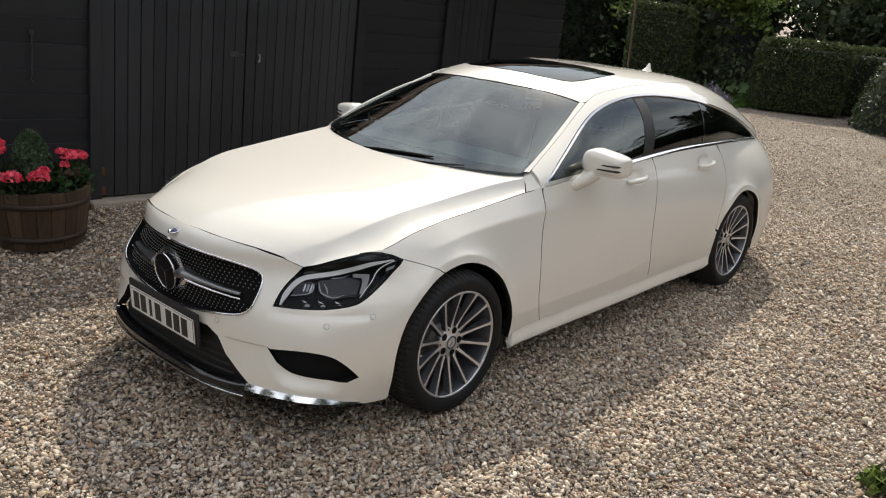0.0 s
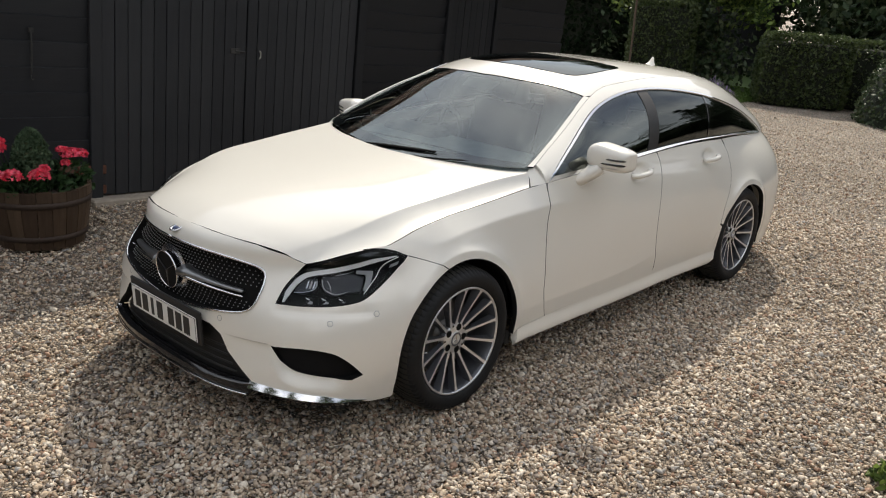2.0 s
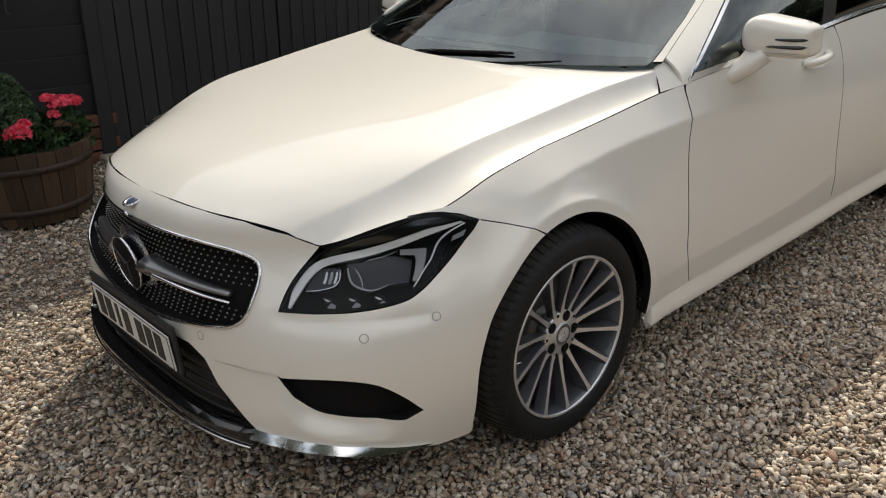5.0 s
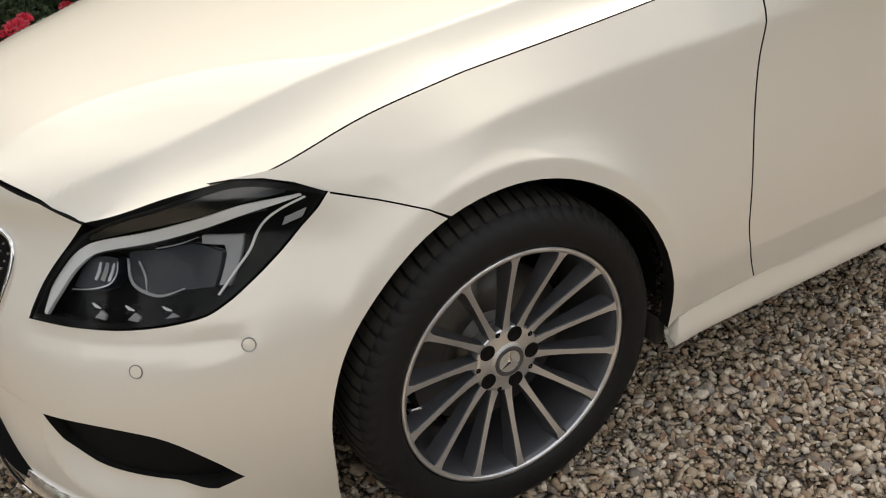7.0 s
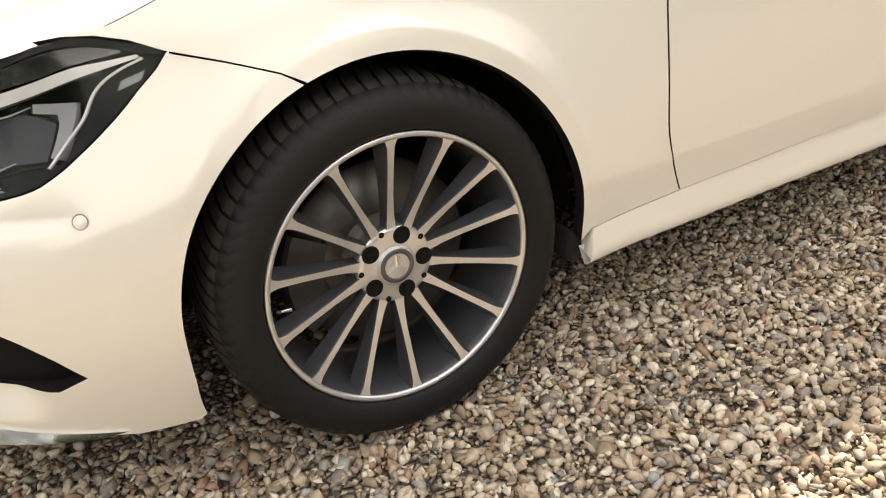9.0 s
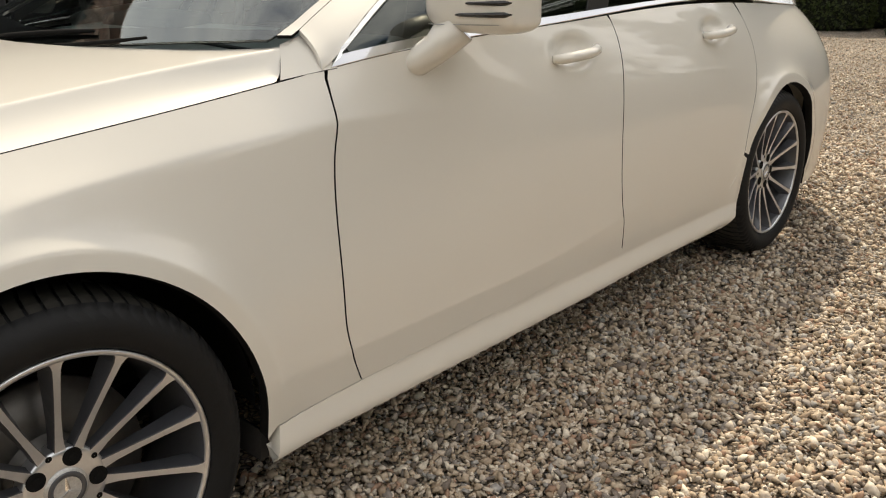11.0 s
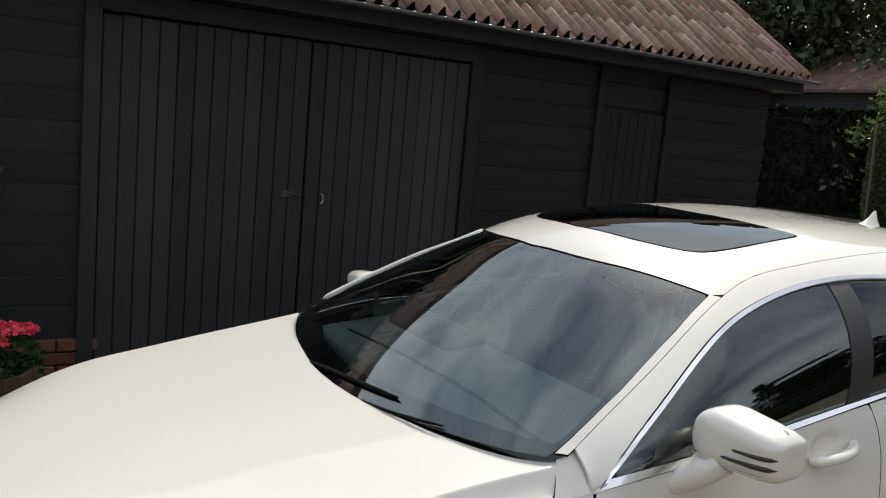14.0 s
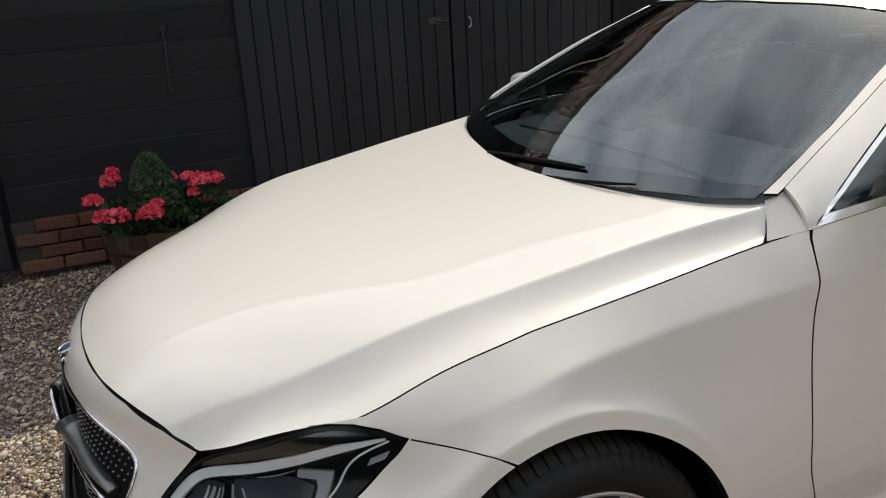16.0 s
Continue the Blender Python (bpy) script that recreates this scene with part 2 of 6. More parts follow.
SHINGLE = varied("brown_shingle", [(.15, .098, .085), (.19, .125, .105), (.12, .085, .075)], .9, island=True, scale=20, bump=.4)
BARREL = timber("weathered_oak", ((.032, .019, .012), (.105, .070, .046)), 2)
IRON = plain("rusty_iron", (.055, .038, .03), .7, .4, grain=.3, scale=50, bump=.4)
SOIL = plain("soil", (.03, .022, .016), .95, grain=.3, bump=.6)
PETAL = varied("geranium_pink", [(.86, .06, .13), (.92, .12, .20), (.78, .035, .09), (.90, .20, .27)], .6, island=True, bump=0, trans=.25)
LEAF = varied("geranium_leaf", [(.030, .065, .022), (.045, .09, .03), (.022, .05, .018)], .55, island=True, bump=0, trans=.15)
CONIFER = varied("dwarf_conifer", [(.06, .095, .05), (.095, .14, .075), (.04, .07, .036)], .7, island=True, bump=0)
HEDGE = varied("hedge_leaf", [(.046, .066, .023), (.062, .088, .031), (.034, .052, .019), (.085, .11, .04)], .38, island=True, bump=0, trans=.35)
# near black: the deep shade beside the shed is put into the leaf colour
IVY = varied("shade_black_ivy_leaf", [(.008, .015, .007), (.012, .02, .009), (.006, .011, .005)], .9, island=True, bump=0, spec=.05)
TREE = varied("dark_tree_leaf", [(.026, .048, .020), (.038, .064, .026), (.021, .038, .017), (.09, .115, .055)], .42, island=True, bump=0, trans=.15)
CLIMBER = varied("bright_climber_leaf", [(.16, .235, .05), (.23, .30, .075), (.10, .15, .036), (.05, .085, .024)], .5, island=True, bump=0, trans=.45)
LAVENDER = varied("lavender", [(.19, .14, .28), (.24, .18, .33), (.10, .13, .07)], .7, island=True, bump=0)
BARK = plain("bark", (.09, .065, .045), .95, grain=.3, scale=20, bump=.8)
GRASS = varied("lawn_grass", [(.075, .13, .025), (.10, .16, .03), (.055, .10, .02)], .7, island=True, bump=0, trans=.2)
TURF = plain("turf", (.06, .10, .025), .95, grain=.3, scale=12, bump=.5)
STONE = varied("drive_pebble", STONES, .72, island=True, scale=90, bump=.25, dist=.002)
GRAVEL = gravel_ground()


# ---- building helpers ----
def link(name, me, mats, parent=None, label="", smooth=False):
    """Links a mesh as ONE object under a thing or a part."""
    for m in (mats if isinstance(mats, (list, tuple)) else [mats]):
        me.materials.append(m)
    if smooth:
        me.polygons.foreach_set("use_smooth", [True] * len(me.polygons))
    ob = new(name, me)
    ob.parent = parent
    if label:
        tagged(ob, label)
    return ob


def part(name, bm, mats, parent=None, label="", smooth=False):
    me = bpy.data.meshes.new(name)
    bm.to_mesh(me)
    bm.free()
    return link(name, me, mats, parent, label, smooth)


def thing(name, label, category, group="", kind="", m=None):
    ob = new(name)
    ob.empty_display_size = .1
    if m is not None:
        ob.matrix_world = m
    return tagged(ob, label, category, group, kind)


def box(bm, size, m=None, bevel=0.0, seg=1, mat=0):
    """Adds a box of that size, its middle at the origin of m, to bm."""
    made = bmesh.ops.create_cube(bm, size=1)["verts"]
    bmesh.ops.scale(bm, vec=size, verts=made)
    faces = {f for v in made for f in v.link_faces}
    if bevel:
        es = list({e for v in made for e in v.link_edges})
        r = bmesh.ops.bevel(bm, geom=es, offset=bevel, segments=seg, affect="EDGES", profile=.6)
        faces = set(r["faces"]) | {f for f in faces if f.is_valid}
        made = list({v for f in faces for v in f.verts})
    for f in faces:
        f.material_index = mat
    if m is not None:
        bmesh.ops.transform(bm, matrix=m, verts=made)
    return made


def lathe(bm, profile, segs, m=None, closed=False, mat=0, arc=math.tau):
    """Turns (radius, height) pairs round the z axis of m."""
    full = arc > 6.28
    n = segs if full else segs + 1
    rings = [[bm.verts.new((r * math.cos(arc * i / segs), r * math.sin(arc * i / segs), h)) for r, h in profile] for i in range(n)]
    k = len(profile)
    for i in range(segs):
        a, b = rings[i], rings[(i + 1) % n]
        for j in range(k if closed else k - 1):
            f = bm.faces.new((a[j], b[j], b[(j + 1) % k], a[(j + 1) % k]))
            f.material_index = mat
    vs = [v for r in rings for v in r]
    if m is not None:
        bmesh.ops.transform(bm, matrix=m, verts=vs)
    return vs


def tube(bm, path, radius, sides=8, mat=0, flat=1.0):
    """A rod along a path of points; radius may be a list. flat squeezes its height."""
    path = [Vector(p) for p in path]
    rad = [float(r) for r in (radius if isinstance(radius, (list, tuple)) else [radius] * len(path))]
    rings = []
    for i, p in enumerate(path):
        d = (path[min(i + 1, len(path) - 1)] - path[max(i - 1, 0)]).normalized()
        u = d.cross(Vector((0, 0, 1)))
        u = u.normalized() if u.length > 1e-3 else Vector((1, 0, 0))
        v = u.cross(d)
        rings.append([bm.verts.new(p + rad[i] * (math.cos(math.tau * k / sides) * u + flat * math.sin(math.tau * k / sides) * v)) for k in range(sides)])
    for a, b in zip(rings, rings[1:]):
        for k in range(sides):
            bm.faces.new((a[k], a[(k + 1) % sides], b[(k + 1) % sides], b[k])).material_index = mat
    for r in (rings[0][::-1], rings[-1]):
        bm.faces.new(r).material_index = mat


def cloud_mesh(name, verts, faces):
    me = bpy.data.meshes.new(name)
    me.from_pydata(verts, [], faces)
    me.update()
    return me
# ---- car form: smooth guide curves in metres, x from the front axle to the tail, z up ----
def spline(*pairs):
    """A natural cubic curve through pairs of (place, value), straight beyond its ends."""
    px, py = np.array([p[0] for p in pairs], float), np.array([p[1] for p in pairs], float)
    n, h = len(px), np.diff(px)
    A, r = np.eye(n), np.zeros(n)
    for i in range(1, n - 1):
        A[i, i - 1:i + 2] = h[i - 1], 2 * (h[i - 1] + h[i]), h[i]
        r[i] = 6 * ((py[i + 1] - py[i]) / h[i] - (py[i] - py[i - 1]) / h[i - 1])
    m = np.linalg.solve(A, r)

    def at(x):
        x = np.asarray(x, float)
        i = np.clip(np.searchsorted(px, x) - 1, 0, n - 2)
        hi = h[i]
        c = np.clip(x, px[0], px[-1])
        a, b = px[i + 1] - c, c - px[i]
        v = (m[i] * a ** 3 + m[i + 1] * b ** 3) / (6 * hi) + (py[i] / hi - m[i] * hi / 6) * a + (py[i + 1] / hi - m[i + 1] * hi / 6) * b
        s0 = (py[1] - py[0]) / h[0] - h[0] * (2 * m[0] + m[1]) / 6
        s1 = (py[-1] - py[-2]) / h[-1] + h[-1] * (m[-2] + 2 * m[-1]) / 6
        return v + np.where(x < px[0], (x - px[0]) * s0, 0) + np.where(x > px[-1], (x - px[-1]) * s1, 0)
    return at


AXLE, WHEEL_Z, ARCH_F, ARCH_R = 2.874, 0.335, 0.376, 0.362
waist = spline((0, .908), (.35, .903), (.65, .902), (1.3, .905), (2.1, .912), (2.6, .915), (2.9, .913), (3.4, .905), (3.8, .90))
top_z = spline((-.8, .70), (-.63, .735), (-.5, .77), (-.374, .798), (-.22, .844), (-.08, .870), (.07, .886), (.336, .911), (.56, .937), (.68, .956), (1.4, .995), (2.1, 1.013), (2.6, 1.003), (3.1, .977), (3.61, .948), (3.9, .93))
top_y = spline((0, .768), (.336, .775), (.56, .786), (.68, .812), (1.4, .822), (2.1, .797), (2.6, .775), (3.1, .706), (3.61, .677), (3.8, .67))
nose_a = spline((.10, .86), (.2, .905), (.35, .905), (.5, .895), (.65, .878), (.73, .862), (.775, .843), (.80, .815), (.84, .74), (.9, .55))
nose_n = spline((.1, 3.1), (.2, 3.1), (.33, 3.0), (.54, 2.6), (.72, 1.98), (.8, 2.15), (.9, 2.2))
TAIL, TAIL_N = 1.16, 3.3
HANDLES = (1.485, 2.355)


crease_z = spline((-.35, .757), (-.28, .768), (-.17, .785), (-.06, .801), (.02, .814), (.17, .825), (.35, .836), (.5, .845), (.64, .854), (.87, .846), (1.07, .822), (1.4, .77))
crease_s = spline((-.3, .25), (0, .25), (.4, .215), (.64, .145), (1.0, .11), (1.4, .10))
low_z = spline((.3, .392), (.62, .384), (1.0, .384), (1.4, .397), (1.69, .428), (2.1, .47), (2.5, .52))


def ease(u):
    u = np.clip(u, 0, 1)
    return u * u * (3 - 2 * u)


def soft_step(v, w):
    """The positive part of v, rounded over a width w."""
    return w * np.logaddexp(0, v / w)


def flare(x, z):
    """The flat flange round each wheel opening and the hollow that rises from its edge."""
    out = 0
    for cx, r, amp in ((0, ARCH_F, .029), (AXLE, ARCH_R, .027)):
        d = np.hypot(x - cx, z - WHEEL_Z)
        up = np.clip((z - WHEEL_Z) / np.maximum(d, .01), 0, 1)
        some = .34 + .66 * ease((up - .45) / .42)
        out = out + amp * some * np.exp(-soft_step(d - r - .034, .0018) / .040) / (1 + np.exp(-(z - .24) / .03))
    return out


def kink(x):
    """How sharp the shoulder crease is: it starts behind the headlamp and dies away in the door."""
    return ease((x + .32) / .34) * (1 - ease((x - .75) / .75))


def section(x, z, at=None):
    at = x if at is None else at
    q = np.clip((z - .48) / (top_z(x) - .48), 0, 1.3)
    wide, zc, zt = waist(x) - top_y(x), crease_z(at), np.maximum(top_z(x), crease_z(at) + .03)
    grow = crease_s(at) * soft_step(z - .52, .035)
    rest = wide - crease_s(at) * soft_step(zt - .52, .035)
    sharp = grow + rest * soft_step(z - zc, .0035) / soft_step(zt - zc, .0035)
    k = kink(at)
    inward = k * sharp + (1 - k) * wide * q ** 2.7
    hem = ease((at - .25) / .2) * (1 - ease((at - 1.45) / .5))
    low = .030 * np.clip((.50 - z) / .3, 0, 1.3) ** 2 * (1 - hem)
    low = low + hem * (.06 * soft_step(low_z(at) - z, .004) - .004 * np.exp(-np.abs(z - low_z(at)) / .10))
    return waist(x) - inward - low


def half_width(x, z):
    """The half width of the lower body at x and z."""
    x, z = np.asarray(x, float), np.asarray(z, float)
    w = section(np.clip(x, 0, 3.8), z, x)
    n = nose_n(z)
    f = np.clip(1 - (np.clip(-x, 0, None) / nose_a(z)) ** n, 1e-9, 1) ** (1 / n)
    r = np.clip(1 - (np.clip((x - 2.9) / TAIL, 0, 1)) ** TAIL_N, 1e-9, 1) ** (1 / TAIL_N)
    cup = 0
    for hx in HANDLES:
        cup = cup + .024 * np.exp(-(((x - hx) / .082) ** 2 + ((z - .926) / .036) ** 2) ** 1.6)
    return w * f * r + flare(x, z) - cup


def nose(t, z):
    """A point on the front at signed t (0 in the middle, 1 beside the front axle) and z."""
    t, z = np.asarray(t, float), np.asarray(z, float)
    th, n = math.pi / 2 * np.abs(t) ** 1.25, nose_n(z)
    x = -nose_a(z) * np.clip(np.cos(th), 1e-6, 1) ** (2 / n)
    y = np.sign(t) * section(0, z, x) * np.sin(th) ** (2 / n)
    return x, y + np.sign(t) * flare(x, z) * np.clip((np.abs(t) - .5) / .2, 0, 1), z


def nose_f(x, y, z):
    return (np.clip(-x, 0, None) / nose_a(z)) ** nose_n(z) + (np.abs(y) / section(0, z, x)) ** nose_n(z) - 1


# bonnet
hood_c = spline((-.84, .782), (-.815, .796), (-.74, .836), (-.6, .880), (-.3, .930), (0, .960), (.25, .981), (.45, .996), (.65, 1.012))
step_y = spline((-.75, .50), (-.66, .53), (-.45, .604), (-.22, .658), (0, .676), (.2, .687), (.4, .700), (.6, .728))


front_fix = spline((0, 0), (.134, .004), (.283, .008), (.414, .012), (.522, .0065), (.588, -.0048), (.64, -.0075))


def soft(u):
    u = np.clip(u, 0, 1)
    return u * u * u * (10 - 15 * u + 6 * u * u)


def hood_plate(x, y, k):
    yc = np.minimum(y, .66)
    return hood_c(x - .47 * yc ** 2 * k) - .42 * yc ** 4 * k - (.012 + .018 * soft((.6 - x) / .9)) * (y / .7) ** 2


def hood_z(x, y):
    """The bonnet: a crowned middle that folds down at a crease to a narrow flank beside the wing."""
    x, y = np.asarray(x, float), np.abs(np.asarray(y, float))
    tz = top_z(x)
    yg = half_width(x, np.minimum(tz, .95))
    k = soft((-.05 - x) / .75)
    plate = hood_plate(x, y, k)
    yc_ = step_y(x)
    rise = np.maximum(hood_plate(x, yc_, k) - tz, .01)
    v = (y - yc_) / np.maximum(yg - yc_, .05)
    fold = tz + rise * (.4 * (1 - v) + .6 * np.clip(1 - v / .75, 0, 9) ** 2)
    d = plate - fold
    z = (plate + fold) / 2 - np.sqrt(d * d + .0030 ** 2) / 2
    edge_x = -.808 + .53 * np.minimum(y, .6) ** 2
    return z + front_fix(np.minimum(y, .62)) * np.exp(-np.clip(x - edge_x, 0, 2) / .09)


# cabin
roof_c = spline((.36, .963), (.40, .990), (.65, 1.150), (.9, 1.279), (1.12, 1.386), (1.3, 1.429), (1.7, 1.451), (2.3, 1.432), (3., 1.370), (3.4, 1.297), (3.62, 1.235), (3.8, 1.14), (3.98, 1.02), (4.06, .95))
cab_m = spline((.4, 1.6), (.65, 1.83), (.95, 1.90), (1.29, 1.94), (1.8, 2.38), (3., 2.75), (3.6, 1.8), (4., 2.0))


def cab_base(x):
    zb = np.where(x < .68, np.minimum(top_z(x), roof_c(x) - .03), top_z(x))
    return half_width(np.maximum(x, .66), top_z(np.maximum(x, .66))), zb


def cab_z(x, y):
    yb, zb = cab_base(x)
    m = cab_m(x)
    return zb + (roof_c(x) - zb) * np.clip(1 - (np.abs(y) / yb) ** m, 1e-6, 1) ** (1 / m)


def cab(x, s):
    """A point on the cabin at x and s (0 at the waist, 1 in the middle of the roof)."""
    yb, zb = cab_base(x)
    m, ph = cab_m(x), np.asarray(s, float) * math.pi / 2
    return x, yb * np.clip(np.cos(ph), 1e-6, 1) ** (2 / m), zb + (roof_c(x) - zb) * np.clip(np.sin(ph), 0, 1) ** (2 / m)


def cab_s(x, y):
    yb, zb = cab_base(x)
    return np.arccos(np.clip((np.abs(y) / yb), 0, 1) ** (cab_m(x) / 2)) * 2 / math.pi


def cab_s_of_z(x, z):
    yb, zb = cab_base(x)
    return np.arcsin(np.clip((z - zb) / (roof_c(x) - zb), 0, 1) ** (cab_m(x) / 2)) * 2 / math.pi


# ---- ground ----
def ground_z(x, y):
    """The drive is level round the car and rises a little to the barn."""
    t = np.clip((np.asarray(y, float) - 2.0) / .9, 0, 1)
    return .10 * t * t * (3 - 2 * t) * np.clip(1 - (np.abs(np.asarray(x, float)) - 9) / 6, 0, 1)


def ground_sheet():
    xs = np.unique(np.concatenate([np.linspace(-4, 8, 61), np.linspace(8, 40, 20), np.linspace(-40, -4, 16), [-2500, -300, 300, 2500]]))
    ys = np.unique(np.concatenate([np.linspace(-5, 5, 51), np.linspace(5, 40, 16), np.linspace(-40, -5, 14), [-2500, -300, 300, 2500]]))
    vs = [(x, y, float(ground_z(x, y)) - .008) for y in ys for x in xs]
    n = len(xs)
    fs = [(j * n + i, j * n + i + 1, j * n + n + i + 1, j * n + n + i) for j in range(len(ys) - 1) for i in range(n - 1)]
    me = cloud_mesh("ground", vs, fs)
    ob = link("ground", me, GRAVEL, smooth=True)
    return tagged(ob, "drive of mixed brown and cream gravel", "gravel", kind="structure")


ground_sheet()


def blob_shapes(n, subdiv, seed):
    """A few knobbly pebble shapes of about unit size."""
    rnd = np.random.RandomState(seed)
    out = []
    for _ in range(n):
        bm = bmesh.new()
        bmesh.ops.create_icosphere(bm, subdivisions=subdiv, radius=.5)
        v = np.array([tuple(a.co) for a in bm.verts])
        f = np.array([[a.index for a in b.verts] for b in bm.faces])
        bm.free()
        v *= (1 + rnd.normal(0, .19, len(v)))[:, None]
        for _k in range(7):
            d = rnd.normal(size=3)
            d /= np.linalg.norm(d)
            cut = rnd.uniform(.17, .36)
            h = v @ d
            v = v - np.where(h > cut, h - cut, 0)[:, None] * d
        v *= rnd.uniform(.65, 1.5, 3) * (1.15, 1.15, .72)
        out.append((v, f))
    return out


def pebbles(name, regions, shapes, seed, size):
    """Loose stones over a region: rows of (x0, x1, y0, y1, stones a square metre)."""
    rnd = np.random.RandomState(seed)
    V, F, at = [], [], 0
    for x0, x1, y0, y1, dens in regions:
        n = int((x1 - x0) * (y1 - y0) * dens)
        px, py = rnd.uniform(x0, x1, n), rnd.uniform(y0, y1, n)
        sz = np.clip(rnd.lognormal(math.log(size), .40, n), size * .45, size * 2.1)
        gz = ground_z(px, py)
        k = rnd.randint(0, len(shapes), n)
        ang = rnd.uniform(0, math.tau, (n, 3))
        for s in range(len(shapes)):
            ids = np.where(k == s)[0]
            v, f = shapes[s]
            a, b, c = ang[ids, 0], ang[ids, 1] * .24 - .75, ang[ids, 2] * .24 - .75
            R = np.zeros((len(ids), 3, 3))
            ca, sa, cb, sb, cc, sc = np.cos(a), np.sin(a), np.cos(b), np.sin(b), np.cos(c), np.sin(c)
            R[:, 0] = np.stack([ca * cb, ca * sb * sc - sa * cc, ca * sb * cc + sa * sc], 1)
            R[:, 1] = np.stack([sa * cb, sa * sb * sc + ca * cc, sa * sb * cc - ca * sc], 1)
            R[:, 2] = np.stack([-sb, cb * sc, cb * cc], 1)
            P = np.einsum("nij,vj->nvi", R, v) * sz[ids][:, None, None]
            lift = -.002 + sz[ids] * .22 + rnd.uniform(-.004, .006, len(ids))
            P += np.stack([px[ids], py[ids], gz[ids] + lift], 1)[:, None, :]
            V.append(P.reshape(-1, 3))
            F.append((np.arange(len(ids))[:, None, None] * len(v) + f[None]).reshape(-1, 3) + at)
            at += len(ids) * len(v)
    V, F = np.concatenate(V), np.concatenate(F)
    me = bpy.data.meshes.new(name)
    me.vertices.add(len(V)), me.vertices.foreach_set("co", V.ravel())
    me.loops.add(F.size), me.loops.foreach_set("vertex_index", F.ravel())
    me.polygons.add(len(F))
    me.polygons.foreach_set("loop_start", np.arange(0, F.size, 3))
    me.update(calc_edges=True)
    return link(name, me, STONE)


tagged(pebbles("gravel", [(-.6, 2.6, -1.75, -.6, 8600), (-1.6, -.6, -1.75, .2, 7200)], blob_shapes(24, 1, 3), 5, .0143), "loose cream, brown and grey gravel", "gravel", kind="stuff")
tagged(pebbles("gravel_around", [(-2.6, 4.5, -2.8, -1.75, 3500), (2.6, 5.5, -1.75, -.3, 3300), (-2.6, -1.6, -1.75, 2.6, 3200), (-1.6, 2.6, -.6, .9, 800), (-1.6, -.6, .2, .9, 2200), (-1.6, 3.0, .9, 2.85, 2000), (4.5, 8.2, -2.8, 2.2, 1150), (3.0, 5.5, -.3, 2.85, 500), (5.5, 8.2, 2.2, 3.4, 500), (8.2, 9.4, -2.4, 3.2, 700), (9.4, 11, -1.8, 3.4, 420), (11, 13.2, -1.2, 3.6, 220)], blob_shapes(24, 1, 8), 6, .0155), "loose gravel spreading round the drive", "gravel", kind="stuff")

# ---- barn ----
# the barn stands level; the drive falls a little along it
BARN = pose(.21, 2.88, .10, 0, 2.4, 0)
barn = thing("barn", "black weatherboarded barn with a clay pantile roof", "barn", m=BARN)


def local_part(name, bm, mat, parent, label="", smooth=False):
    """Links a part whose numbers are in the frame of its thing."""
    return part(name, bm, mat, parent, label, smooth)


def upright_wall(u0, u1, h):
    bm = bmesh.new()
    box(bm, (u1 - u0, .10, h), pose((u0 + u1) / 2, .09, h / 2))
    return bm


wall = local_part("wall", upright_wall(-6.2, 5.75, 2.55), BOARD_H, barn, "black boarded wall")
bm = bmesh.new()
box(bm, (.12, 5.0, 2.6), pose(5.69, 2.6, 1.3), .004)
local_part("end_wall", bm, BOARD_H, barn)
bm = bmesh.new()
box(bm, (12, .12, 2.6), pose(-.2, 5.1, 1.3), .004)
local_part("back_wall", bm, BOARD_H, barn)


def weatherboards(u0, u1, v0, v1, step=.165, mat=BOARD_H):
    """Lapped boards, each tilted so that its foot stands proud."""
    v = v0
    while v < v1 - .02:
        h = min(step + .02, v1 - v)
        bm = bmesh.new()
        box(bm, (u1 - u0 - .004, .018, h), pose(0, 0, 0), .002)
        o = local_part("board", bm, mat, wall)
        o.matrix_basis = pose((u0 + u1) / 2, .012 + random.uniform(-.002, .002), v + h / 2, 7.5, 0, random.uniform(-.25, .25))
        v += step


weatherboards(-1.42, -.012, .27, 2.50, .172)
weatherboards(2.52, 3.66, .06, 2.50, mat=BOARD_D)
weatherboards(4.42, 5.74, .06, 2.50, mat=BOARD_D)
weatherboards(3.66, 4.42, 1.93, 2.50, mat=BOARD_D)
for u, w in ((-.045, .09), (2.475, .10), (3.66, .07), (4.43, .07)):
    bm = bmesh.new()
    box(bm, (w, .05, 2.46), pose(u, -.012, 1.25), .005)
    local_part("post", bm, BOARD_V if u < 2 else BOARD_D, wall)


def boarded_leaf(name, u0, u1, v0, v1, label, proud=0.0, mat=BOARD_V):
    leaf = local_part(name, upright_wall_leaf(u0, u1, v0, v1, proud), BOARD_V, barn, label)
    n = max(3, round((u1 - u0) / .102))
    w = (u1 - u0) / n
    for i in range(n):
        bm = bmesh.new()
        box(bm, (w - .0045, .018, v1 - v0 - random.uniform(0, .012)), None, .004)
        o = local_part("plank", bm, mat, leaf)
        o.matrix_basis = pose(u0 + (i + .5) * w, -.004 - proud + random.uniform(-.003, .003), (v0 + v1) / 2, 0, random.uniform(-.08, .08), 0)
    return leaf


def upright_wall_leaf(u0, u1, v0, v1, proud):
    bm = bmesh.new()
    box(bm, (u1 - u0 - .012, .03, v1 - v0 - .01), pose((u0 + u1) / 2, .022 - proud, (v0 + v1) / 2))
    return bm


